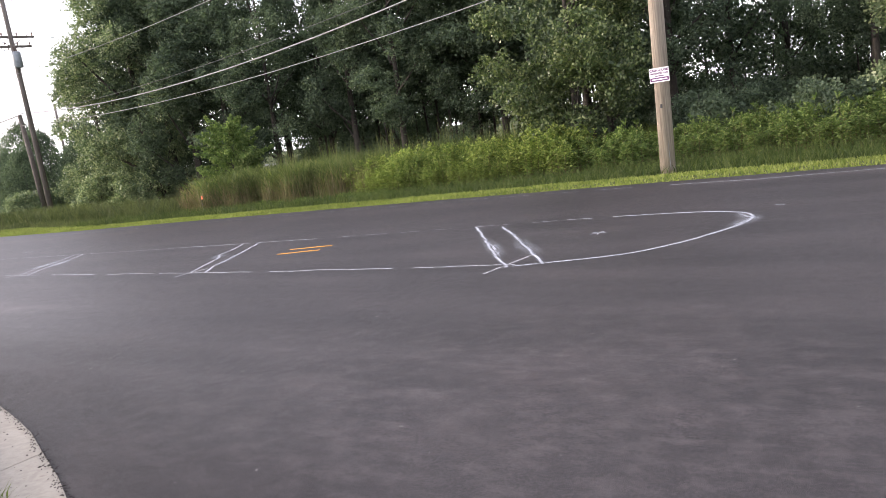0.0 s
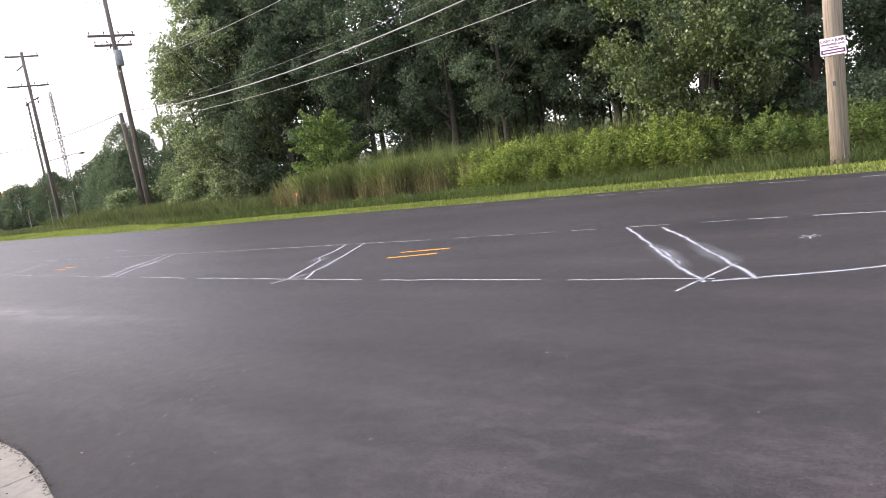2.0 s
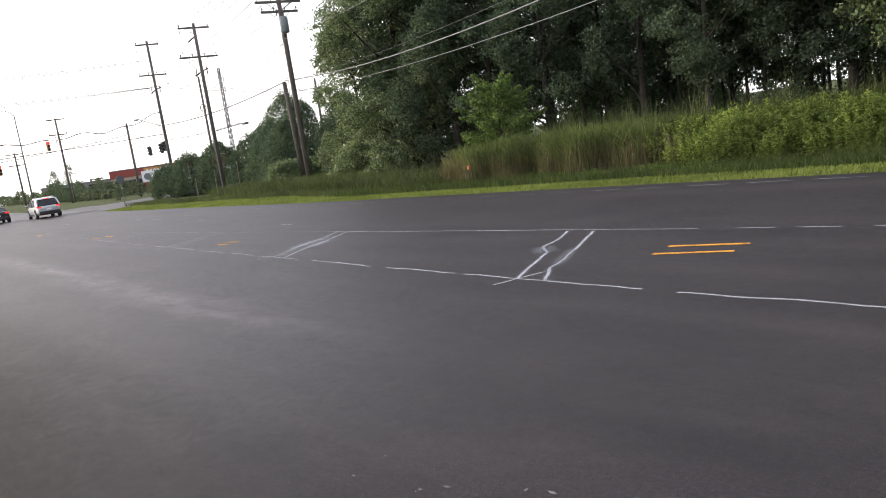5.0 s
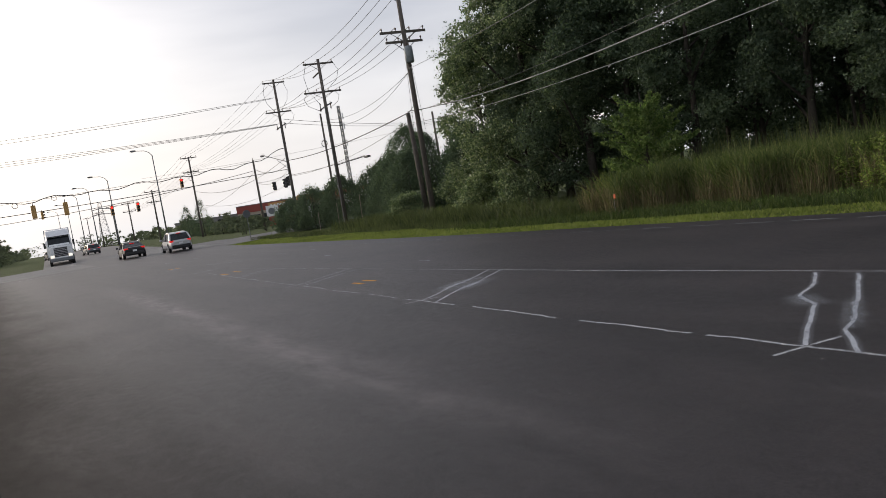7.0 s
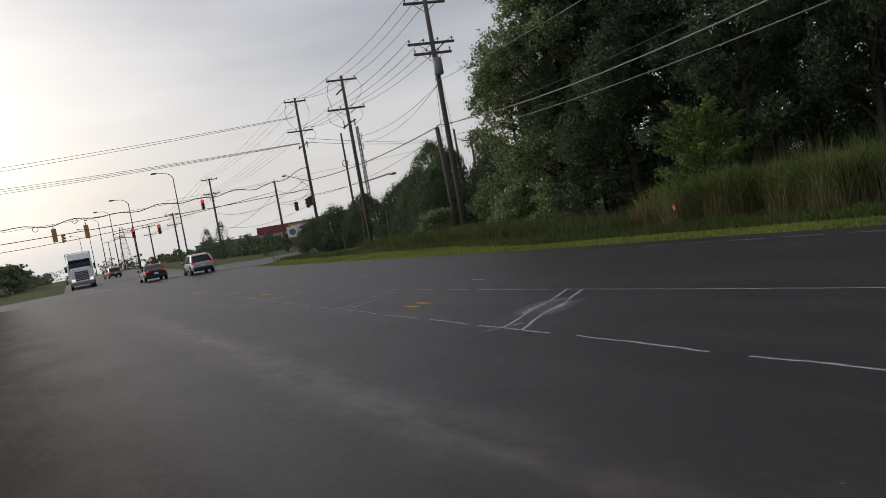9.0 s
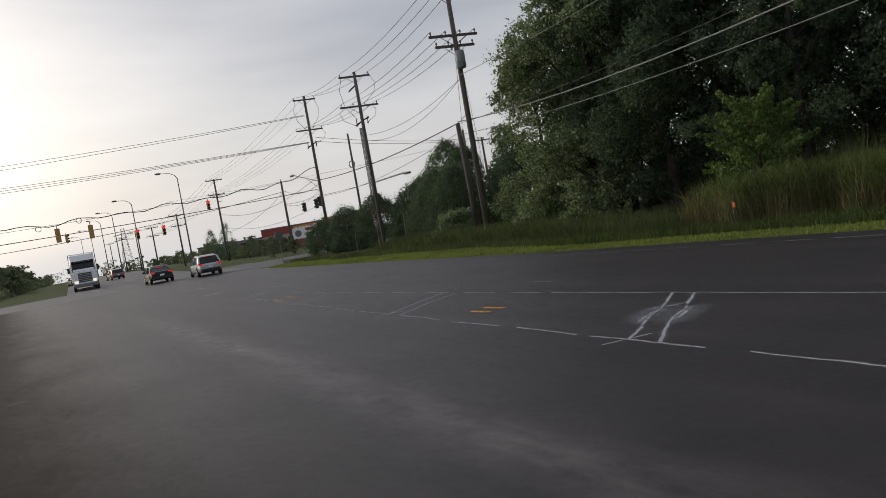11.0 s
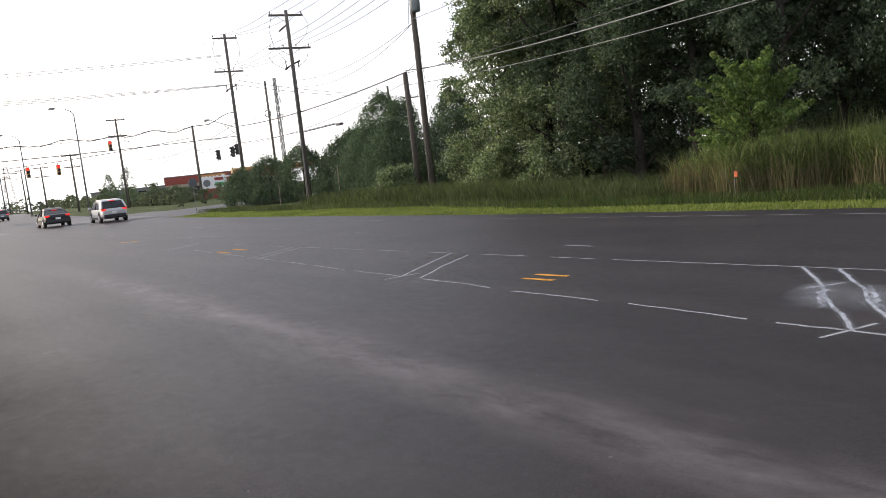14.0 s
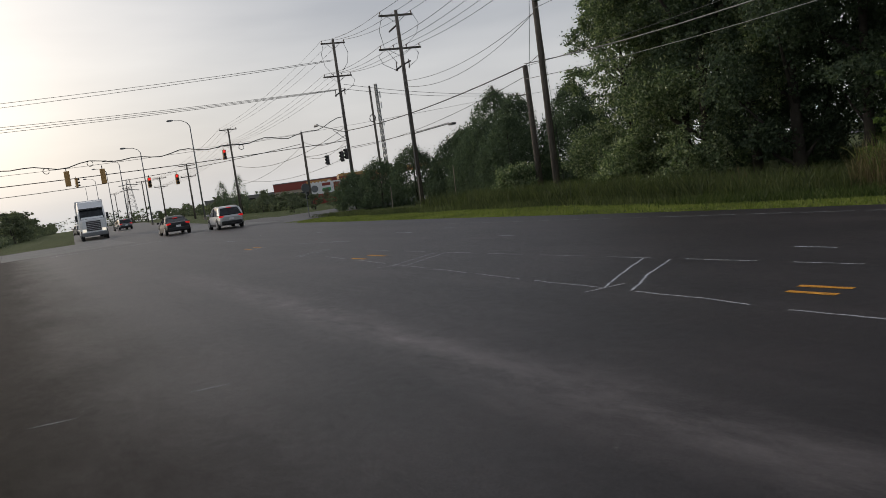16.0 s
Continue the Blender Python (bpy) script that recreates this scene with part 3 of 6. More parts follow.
# ---- road markings ----
def stroke(pts, width, mat, name="road_marking", label="thin white sprayed guide line on the asphalt", jitter=0.012, step=0.12, rng=random.Random(5)):
    """A painted line: a ribbon just above the road, its middle wandering a little."""
    pts = [Vector((x, y)) for x, y in pts]
    run = [pts[0]]
    for a, b in zip(pts, pts[1:]):
        n = max(1, int((b - a).length / step))
        run += [a.lerp(b, (i + 1) / n) for i in range(n)]
    sh, w = Shape(), 0.0
    for i, q in enumerate(run):
        d = (run[min(i + 1, len(run) - 1)] - run[max(0, i - 1)]).normalized()
        s = Vector((-d.y, d.x))
        w = 0.8 * w + rng.uniform(-jitter, jitter) * 0.6
        half = width / 2 * rng.uniform(0.88, 1.12)
        for k in (-1, 1):
            e = q + s * (w + k * half)
            sh.v.append(Vector((e.x, e.y, lift(e.x) + 0.005)))
            sh.uv.append((i / (len(run) - 1), 0.5 + 0.5 * k))
        if i:
            sh.f.append([2 * i - 2, 2 * i, 2 * i + 1, 2 * i - 1])
    return tagged(part(name, sh, mat), label, "road marking", kind="structure")


HATCH = "pair of wobbly white sprayed hatch lines on asphalt"
for line in (((-1.8, 10.7), (-1.0, 9.55), (-0.41, 8.65), (0.45, 7.45)), ((-1.2, 10.58), (-0.5, 9.65), (0.12, 8.72), (0.9, 7.58)),
             ((-7.44, 10.46), (-7.1, 9.9), (-6.92, 9.36), (-6.58, 9.05), (-5.88, 7.8)), ((-6.95, 10.46), (-6.5, 9.6), (-6.2, 9.05), (-5.95, 8.6), (-5.85, 8.3), (-5.44, 7.76)),
             ((-13.68, 10.55), (-13.1, 9.7), (-12.87, 9.25), (-12.43, 8.62), (-12.16, 8.16)), ((-13.28, 10.5), (-12.68, 9.63), (-12.46, 9.14), (-12.08, 8.63), (-11.72, 8.18)),
             ((-19.63, 10.48), (-18.95, 9.41), (-18.43, 8.64)), ((-19.1, 10.42), (-18.7, 9.75), (-18.5, 9.4), (-17.96, 8.62)),
             ((-25.4, 10.42), (-24.6, 8.97)), ((-25.06, 10.42), (-24.2, 9.0)),
             ((-31.6, 10.45), (-30.9, 9.3)), ((-31.3, 10.45), (-30.6, 9.3)), ((-37.6, 10.5), (-36.9, 9.6)), ((-37.3, 10.5), (-36.6, 9.6))):
    stroke(line, 0.11 if line[0][0] > -14 else 0.09, WHITE_SPRAY, label=HATCH, jitter=0.02)
for a, b in (((0.3, 7.12), (0.5, 8.2)), ((-5.93, 7.48), (-5.79, 8.12)), ((-12.25, 7.92), (-12.1, 8.46)), ((-18.45, 8.36), (-18.38, 8.92)), ((-24.75, 8.75), (-24.55, 9.12))):
    stroke((a, b), 0.09, THIN_SPRAY, label="short white sprayed tick across the guide line", jitter=0.005)
for a, b, w in (((-6.98, 9.42), (-6.5, 9.0), 0.42), ((-6.4, 9.4), (-5.84, 8.3), 0.24), ((-13.1, 9.75), (-12.6, 8.75), 0.62), ((-12.75, 9.8), (-12.2, 8.8), 0.62), ((-0.35, 9.42), (0.55, 8.1), 0.32), ((-0.95, 9.48), (0.05, 8.0), 0.28), ((-12.9, 9.9), (-13.2, 9.4), 0.4)):
    stroke((a, b), w, OVERSPRAY, label="faint white overspray haze on asphalt", jitter=0.03)

# the lower guide line: dashes drifting away from the near lane, and the rounded end of the painted island
LOW = lambda x: float(np.interp(-x, (-1, 1, 3.9, 6.3, 8.4, 10.7, 12.7, 14.3, 16, 18, 20, 23, 30), (7.58, 7.58, 7.65, 7.79, 7.9, 8.09, 8.19, 8.32, 8.42, 8.6, 8.73, 8.98, 9.55)))
for a, b in ((-1.05, 0.5), (-3.87, -1.4), (-6.78, -4.24), (-8.43, -6.95), (-10.68, -8.83), (-12.72, -11.14), (-14.25, -12.97), (-15.92, -14.62), (-17.88, -16.34), (-19.86, -18.4), (-21.5, -20.2), (-22.95, -21.8), (-24.7, -23.3), (-27.0, -25.2), (-29.2, -27.6)):
    stroke([(b, LOW(b)), ((a + b) / 2, LOW((a + b) / 2) + 0.02), (a, LOW(a))], 0.085 if a > -13 else 0.07, THIN_SPRAY, jitter=0.024)
arc = [(0.5, 7.5), (0.84, 7.61), (1.75, 7.96), (2.25, 8.45), (2.58, 9.0), (2.84, 9.6), (2.88, 10.05), (2.76, 10.4), (2.46, 10.63), (2.0, 10.78), (1.33, 10.85), (0.56, 10.87)]
fine = []
for i in range(len(arc) - 1):
    p0, p1, p2, p3 = (Vector(arc[max(0, min(len(arc) - 1, i + k))]) for k in (-1, 0, 1, 2))
    for k in range(6):
        u = k / 6
        q = 0.5 * (2 * p1 + (p2 - p0) * u + (2 * p0 - 5 * p1 + 4 * p2 - p3) * u * u + (3 * p1 - p0 - 3 * p2 + p3) * u ** 3)
        fine.append((q.x, q.y))
stroke(fine, 0.12, WHITE_SPRAY, label="white sprayed curve closing the island", jitter=0.004)
stroke([(2.7, 9.3), (2.9, 10.0), (2.6, 10.5)], 0.36, OVERSPRAY, label="faint white overspray haze on asphalt")
# the upper guide line
for a, b in ((-0.14, 0.33), (-0.76, -0.32), (-1.85, -1.18), (-2.72, -2.3), (-3.4, -3.0), (-4.2, -3.72), (-4.9, -4.45), (-16.2, -5.4), (-17.33, -16.5), (-18.9, -17.8), (-20.4, -19.45), (-22.0, -20.87), (-23.6, -22.5), (-25.2, -24.2), (-27.0, -26.0), (-29.0, -27.8)):
    f = lambda x: 10.5 + 0.05 * max(0, x + 6.9) if x < -0.5 else 10.86
    stroke([(b, f(b)), ((a + b) / 2, f((a + b) / 2)), (a, f(a))], 0.07, THIN_SPRAY)
# the edge line beside the far verge
EDGE = lambda x: 14.56 - 0.085 * x if x > -4.5 else 14.94 - 0.018 * (x + 4.5)
stroke([(12, 14.05), (7.5, 14.1), (4.3, 14.19), (2.4, 14.17), (0.6, 14.45)], 0.085, THIN_SPRAY)
x = -0.2
while x > -34:
    n = 0.85 if x > -16 else 1.0
    stroke([(x, EDGE(x)), (x - n, EDGE(x - n))], 0.085, THIN_SPRAY)
    x -= 1.2
for a, b in (((-18.04, 11.57), (-17.42, 11.51)), ((-26.5, 12.75), (-25.75, 12.68)), ((-33.4, 13.55), (-32.2, 13.48)), ((-31.7, 14.36), (-31.1, 14.31)), ((-36.4, 13.84), (-35.7, 13.8)), ((-36.0, 11.23), (-33.2, 11.85)), ((-42, 14.1), (-41, 14.0)), ((-47, 11.6), (-45, 11.5)), ((-47, 13.2), (-45.5, 13.1)), ((3.03, 11.02), (3.17, 10.96))):
    stroke((a, b), 0.1, WHITE_SPRAY, label="short white lane mark on asphalt", jitter=0.004)
for a, b in (((-5.07, 9.1), (-4.25, 9.33)), ((-5.14, 9.51), (-4.27, 9.71)), ((-16.4, 9.06), (-15.9, 9.06)), ((-16.45, 9.32), (-15.92, 9.34)), ((-27.53, 9.46), (-26.78, 9.46)), ((-27.58, 9.88), (-26.66, 9.86)), ((-38.3, 10.0), (-37.4, 10.0)), ((-38.4, 10.35), (-37.5, 10.35))):
    stroke((a, b), 0.11, ORANGE_PAINT, label="orange temporary marking strip on asphalt", jitter=0.002)
for k in range(5):
    w = k * 1.26
    stroke([(0.9, 9.48), (0.9 + 0.12 * math.cos(w), 9.48 + 0.13 * math.sin(w))], 0.05, WHITE_SPRAY, label="small white sprayed star mark", jitter=0.004)
for a, b in (((-18.62, 2.76), (-18.55, 3.17)), ((-18.46, 3.98), (-18.40, 4.37))):
    stroke((a, b), 0.06, OVERSPRAY, label="faint pale scuff on the dark asphalt", jitter=0.004)
stroke([(-63.0, 12.4), (-64.0, 9.0), (-64.5, 5.0)], 0.4, THIN_SPRAY, label="worn white stop line at the crossing")

# loose pale chips scattered on the asphalt
rng = np.random.default_rng(11)
cv, cf = [], []
spots = [(-2.6, 4.0, 0.55, 34), (-0.6, 4.6, 0.8, 8), (1.4, 3.4, 1.5, 26), (3.4, 5.2, 1.6, 26), (-1.5, 3.2, 1.2, 16), (-13, 5.6, 1.2, 12), (-18.6, 2.9, 0.5, 5), (-8, 5, 4, 40), (2, 6, 2.5, 30)]
for cx, cy, r, n in spots:
    for _ in range(n):
        px, py = cx + rng.normal() * r, cy + rng.normal() * r * 0.5
        if py < edge_near(px) + 0.1:
            continue
        s = min(0.013, rng.lognormal(-5.45, 0.5)) * (1.3 if r == 0.55 else 1.0)
        a = rng.uniform(0, 6.28)
        k = len(cv)
        for j in range(4):
            cv.append((px + s * (2.0 if j % 2 else 0.8) * math.cos(a + j * 1.57), py + s * (2.0 if j % 2 else 0.8) * math.sin(a + j * 1.57), 0.001))
        cv.append((px, py, 0.002 + s * 0.35))
        cf += [(k + j, k + (j + 1) % 4, k + 4) for j in range(4)]
tagged(new("gravel_chips", fast_mesh("gravel_chips", np.array(cv), np.array(cf), GRAVEL)), "loose pale gravel chips on the asphalt", "gravel", kind="stuff")


# ---- verge grass, reeds and herbs ----
def zone(rng, n, x0, x1, y0, y1):
    """n random ground places between two lines y0(x), y1(x)."""
    x = rng.uniform(x0, x1, n)
    lo, hi = np.array([y0(a) for a in x]), np.array([y1(a) for a in x])
    y = lo + (hi - lo) * rng.uniform(0, 1, n)
    z = np.array([ground_height(a, b) for a, b in zip(x, y)]) - 0.05
    return np.stack([x, y, z], 1)


def stuff(name, v, f, mat, label, category):
    return tagged(new(name, fast_mesh(name, v, f, mat)), label, category, kind="stuff")


rng = np.random.default_rng(3)
base = zone(rng, 46000, -62, 12, lambda x: edge_far(x) + 0.02 + 0.12 * math.sin(x * 5.1) * math.sin(x * 1.7), lambda x: edge_far(x) + (2.7 if x > -4 else 1.9 if x > -24 else 3.3))
v, f = blades(rng, base, 0.085, 0.024, 0.5)
stuff("verge_grass", v, f, MOWN, "short bright yellow-green mown grass verge", "grass")
HERB_FRONT = lambda x: float(np.interp(x, (-26, -13, -7, -3.5, 0, 3, 9, 14), (21.4, 21.4, 21.4, 22.2, 22.8, 22.1, 21.3, 20.8)))
base = zone(rng, 24000, -27, 13, lambda x: edge_far(x) + (1.55 if x < -4 else 2.5) + 0.25 * math.sin(x * 0.9) + 0.15 * math.sin(x * 3.3), lambda x: HERB_FRONT(x) + 0.5)
v, f = blades(rng, base, np.where(base[:, 1] > 19.5, 0.42, 0.28), 0.02, 0.5)
stuff("tall_grass", v, f, RANK, "rough uncut grass behind the verge", "grass")
base = zone(rng, 15000, -64, -25, lambda x: edge_far(x) + 3.0 + 0.4 * math.sin(x * 0.9), lambda x: edge_far(x) + 5.6)
v, f = blades(rng, base, 0.3, 0.02, 0.45)
stuff("shade_toned_grass", v, f, SHADE_GRASS, "dull uncut grass below the junipers, shade in its colour", "grass")
base = zone(rng, 9000, -48, -23, lambda x: edge_far(x) + 4.2, lambda x: edge_far(x) + 8)
v, f = blades(rng, base, 0.85, 0.03, 0.4)
stuff("rank_grass", v, f, SHADE_GRASS, "knee-high rank grass below the poplars", "grass")
reed_y0 = lambda x: HERB_FRONT(x) - 0.1 + 0.35 * math.sin(x * 1.3) + 0.2 * math.sin(x * 3.7)
base = zone(rng, 25000, -23.6, -7.5, reed_y0, lambda x: 25.6)
base = base[(base[:, 0] < -13.2 + 0.5 * np.sin(base[:, 1] * 3.0)) | (base[:, 1] > 24.4)]
base = base[rng.uniform(0, 1, len(base)) < np.clip((base[:, 0] + 23.4) / 4.0, 0.07, 1)]
clumps = np.sin(base[:, 0] * 2.1 + 0.7 * np.sin(base[:, 1] * 1.9)) * np.sin(base[:, 1] * 2.3)
tall = np.clip(1.62 + 0.07 * (base[:, 1] - 22) + 0.36 * clumps, 0.5, 2.3) * rng.uniform(0.4, 1.2, len(base))
tall *= np.clip((base[:, 0] + 25.6) / 4.5, 0.4, 1)
v, f = blades(rng, base, tall, 0.027, 0.1)
stuff("reeds", v, f, REED, "tall green reeds standing in the shallow ditch", "reed")
lf = base[rng.integers(0, len(base), 26000)]
lf[:, 2] += rng.uniform(0.25, 1.3, len(lf)) * np.clip((lf[:, 0] + 26.5) / 4.0, 0.3, 1)
v, f = blades(rng, lf, 0.5, 0.026, 0.85)
stuff("reed_leaves", v, f, REED_LEAF, "narrow yellow-green arching leaves of the reeds", "reed")
base = zone(rng, 13000, -23.4, -12.4, lambda x: reed_y0(x) - 0.15, lambda x: reed_y0(x) + 1.5)
v, f = blades(rng, base, rng.uniform(0.6, 1.5, len(base)), 0.015, 0.13)
stuff("dry_stalks", v, f, STRAW, "dry straw-coloured stalks at the reeds' foot", "reed")
base = zone(rng, 14000, -10, 13, lambda x: HERB_FRONT(x) + 3.2, lambda x: 32)
v, f = blades(rng, base, 0.9, 0.028, 0.35)
stuff("meadow_grass", v, f, BLADE, "yellow-green rough meadow grass below the wood", "grass")


def herb_clump(rng, height, spread, shoots, leaf, width, per, mat, low, label):
    """A clump of upright leafy shoots: bare reddish stems below, leaves set round them and crowded at the tips."""
    root = thing("herb_clump", label, "herb", "herb clumps along the verge")
    stems, pts, ways = Shape(), [], []
    for _ in range(shoots):
        a, r = rng.uniform(0, 6.283), spread * math.sqrt(rng.uniform())
        h = height * rng.uniform(0.7, 1.08) * (1 - 0.3 * (r / spread) ** 2)
        foot = np.array([r * math.cos(a) * 0.7, r * math.sin(a) * 0.7, 0.0])
        lean = np.array([0.28 * r * math.cos(a), 0.28 * r * math.sin(a), 0]) + rng.normal(0, 0.05, 3) * (1, 1, 0)
        stems.tube([foot, foot + lean * 0.3 + (0, 0, h * 0.5), foot + lean + (0, 0, h)], [0.006, 0.004, 0.0015], 3, False)
        t = 1 - (1 - low) * rng.uniform(0, 1, per) ** 1.35
        w = np.arange(per) * 2.4 + rng.uniform(0, 6)
        out = np.stack([np.cos(w), np.sin(w), 0.35 + 0.9 * np.clip(t - 0.75, 0, 1) * 4 + rng.normal(0, 0.25, per)], 1)
        out /= np.linalg.norm(out, axis=1, keepdims=True)
        side = rng.uniform(0, 0.09, per)[:, None] * (1.15 - t)[:, None] * 2
        pts.append(foot + lean * (t ** 1.7)[:, None] + np.stack([0 * t, 0 * t, t * h], 1) + out * side)
        ways.append(out)
    p, d = np.concatenate(pts), np.concatenate(ways)
    d = d + rng.normal(0, 0.3, d.shape)
    d /= np.linalg.norm(d, axis=1, keepdims=True)
    s = np.cross(d, (0, 0, 1.0)) + rng.normal(0, 0.6, d.shape)
    s /= np.linalg.norm(s, axis=1, keepdims=True)
    n = len(p)
    ln = leaf * rng.uniform(0.65, 1.25, (n, 1))
    sag = np.array([[0, 0, 1.0]]) * ln * rng.uniform(0.05, 0.4, (n, 1))
    v = np.stack([p, p + d * ln * 0.5 + s * width * 0.5, p + d * ln - sag, p + d * ln * 0.5 - s * width * 0.5], 1).reshape(-1, 3)
    part("stem_tuft", stems, HERB_STEM, root, "thin red-brown stems")
    lv = new("foliage", fast_mesh("foliage", v, np.arange(4 * n).reshape(n, 4), mat))
    lv.parent = root
    return root


rng = np.random.default_rng(8)
hv = random.Random(21)
bushy = [herb_clump(rng, 1.5, 0.64, 36, 0.105, 0.05, 64, LEAF_HERB, 0.25, "bushy yellow-green wild herbs massed behind the verge") for _ in range(4)]
upright = [herb_clump(rng, 1.3, 0.44, 12, 0.15, 0.052, 52, LEAF_WILLOW, 0.2, "upright leafy green herb shoots behind the verge") for _ in range(4)]
used = set()
for kind, spots in ((bushy, [(-13.1 + 0.66 * i + hv.uniform(-0.25, 0.25), 0.7 * j + hv.uniform(-0.25, 0.25) + (0.4 if i == 0 else 0)) for i in range(13) for j in range(4)]),
                    (upright, [(-5.6 + 0.62 * i + hv.uniform(-0.25, 0.25), 0.75 * j + hv.uniform(-0.3, 0.3)) for i in range(27) for j in range(4)])):
    for k, (x, deep) in enumerate(spots):
        y = HERB_FRONT(x) + 0.25 + deep
        if math.hypot(x + 0.36, y - 17.86) < 0.7:
            continue
        ob = kind[k % 4] if (k % 4, id(kind)) not in used else copy_thing(kind[k % 4], Matrix.Identity(4))
        used.add((k % 4, id(kind)))
        s = hv.uniform(0.78, 1.12) * (0.82 if deep < 0.2 else 1.0)
        if kind is bushy:
            s *= 0.98 + 0.1 * math.sin(1.1 * x + 1.1) + 0.05 * deep
        elif x > 0.5:
            s *= 1.1 + 0.05 * deep
        ob.matrix_world = Matrix.Translation((x, y, ground_height(x, y) - 0.06)) @ Matrix.Rotation(hv.uniform(0, 6.28), 4, "Z") @ Matrix.Diagonal((s * 1.1, s * 1.1, s, 1))


def weed_patch(rng):
    """Low broad-leaved weeds: a mat of leaves."""
    root = thing("weed_patch", "low broad-leaved bright green weeds in the verge", "weed", "weeds along the verge")
    r = 0.55 * np.sqrt(rng.uniform(0, 1, 520))
    a = rng.uniform(0, 6.283, 520)
    p = np.stack([r * np.cos(a), r * np.sin(a), 0.04 + rng.uniform(0, 0.3, 520) * (1.1 - r)], 1)
    v, f = leaves(rng, p, 0.055, 1.6, -0.2)
    lv = new("foliage", fast_mesh("foliage", v, f, LEAF_WILLOW))
    lv.parent = root
    return root


low = weed_patch(np.random.default_rng(4))
for k in range(16):
    x = hv.uniform(-18, -11)
    y = HERB_FRONT(x) - hv.uniform(0.2, 1.1)
    ob = low if k == 0 else copy_thing(low, Matrix.Identity(4))
    ob.matrix_world = Matrix.Translation((x, y, ground_height(x, y) - 0.05)) @ Matrix.Rotation(hv.uniform(0, 6.28), 4, "Z") @ Matrix.Diagonal((1, 1, hv.uniform(0.6, 1.3), 1))


# ---- trees ----
def crown_points(rng, n, lobes, clump=0.5, per=26):
    """Places of leaves: small clumps gathered near the surface of the given lobes (centre, radii)."""
    vol = np.array([a * b * c for _, (a, b, c) in lobes]) ** 0.67
    vol[0] *= 0.45
    which = rng.choice(len(lobes), max(1, n // per), p=vol / vol.sum())
    out = []
    for i in which:
        (cx, cy, cz), (a, b, c) = lobes[i]
        d = rng.normal(size=3)
        d /= np.linalg.norm(d)
        r = rng.uniform(0.3, 1.1) ** 0.5
        q = np.array([cx, cy, cz]) + d * r * (a, b, c)
        out.append(q + rng.normal(size=(per, 3)) * clump * (0.5, 0.5, 0.36) * rng.uniform(0.4, 1.1))
    return np.concatenate(out)


def cone_points(rng, n, height, radius, per=22):
    """Places of needle tufts: a broad, bumpy, domed bush clad to the ground, with upright shoots."""
    out = []
    bumps = [(rng.uniform(0, 6.283), rng.uniform(0.1, 0.8), rng.uniform(0.1, 0.3)) for _ in range(9)]
    for _ in range(n // per):
        t = rng.uniform(0, 1) ** 1.1
        w = rng.uniform(0, 6.283)
        prof = (1 - t ** 2.3) ** 0.6 * (0.8 + 0.2 * min(1, t * 4))
        for bw, bt, amp in bumps:
            prof += amp * math.exp(-((math.sin((w - bw) / 2) * 2) ** 2) / 0.25 - ((t - bt) / 0.13) ** 2) * (1 - t)
        r = radius * prof * rng.uniform(0.35, 1.05) ** 0.5 + rng.uniform(0, 0.1)
        q = np.array([r * math.cos(w), r * math.sin(w), 0.05 + t * height])
        out.append(q + rng.normal(size=(per, 3)) * (0.13, 0.13, 0.24) * rng.uniform(0.6, 1.2))
    return np.concatenate(out)


def juniper(seed, height, radius, n, label):
    rng = np.random.default_rng(seed)
    root = thing("juniper_bush", label, "bush", "juniper bushes by the road corner")
    part("trunk", Shape().tube([(0, 0, 0), (0.05, 0, height * 0.5), (0, 0, height * 0.85)], [0.1, 0.06, 0.02], 7), BARK, root, "dark brown bark", True)
    v, f = leaves(rng, cone_points(rng, n, height, radius), 0.105, 2.1, -0.5, True)
    crown = new("crown", fast_mesh("crown", v, f, LEAF_CEDAR))
    crown.parent = root
    return root


def tree(name, seed, height, radius, low, n, size, mat, label, trunk=0.16, lobes=12, clump=0.5, forks=6, single=False, per=26):
    """Tapered trunk with limbs and a crown of many small leaves."""
    rng = np.random.default_rng(seed)
    root = thing(name, label, "tree")
    lob = [((0, 0, (low + height) / 2), (radius * 0.5, radius * 0.5, (height - low) * 0.46))]
    wood = Shape()
    lean = rng.normal(0, 0.12, 2)
    spine = [(lean[0] * t * 2, lean[1] * t * 2, height * 0.85 * t) for t in (0, 0.08, 0.3, 0.6, 1)]
    wood.tube(spine, [trunk * 1.35, trunk, trunk * 0.8, trunk * 0.5, trunk * 0.12], 9)
    for k in range(lobes):
        w = k * 2.4 + rng.uniform(-0.5, 0.5)
        zz = low + (height - low) * rng.uniform(0.08, 0.92)
        prof = math.sin(math.pi * min(0.97, max(0.12, (zz - low) / (height - low) * 0.8 + 0.14)))
        r = radius * prof * rng.uniform(0.45, 0.95)
        c = (r * math.cos(w), r * math.sin(w), zz)
        lob.append((c, tuple((radius * (12 / max(lobes, 12)) ** 0.33 * rng.uniform(0.24, 0.46, 3) * (1, 1, 0.9)).tolist())))
        if k < forks * 2:
            z0 = max(low * 0.8, zz - r * 0.9)
            wood.tube([(0, 0, z0), (c[0] * 0.5, c[1] * 0.5, z0 + (zz - z0) * 0.45), c], [trunk * 0.42, trunk * 0.26, trunk * 0.06], 6, False)
    part("trunk", wood, BARK, root, "dark furrowed bark", True)
    v, f = leaves(rng, crown_points(rng, n, lob, clump, per), size, single=single)
    crown = new("crown", fast_mesh("crown", v, f, mat))
    crown.parent = root
    return root


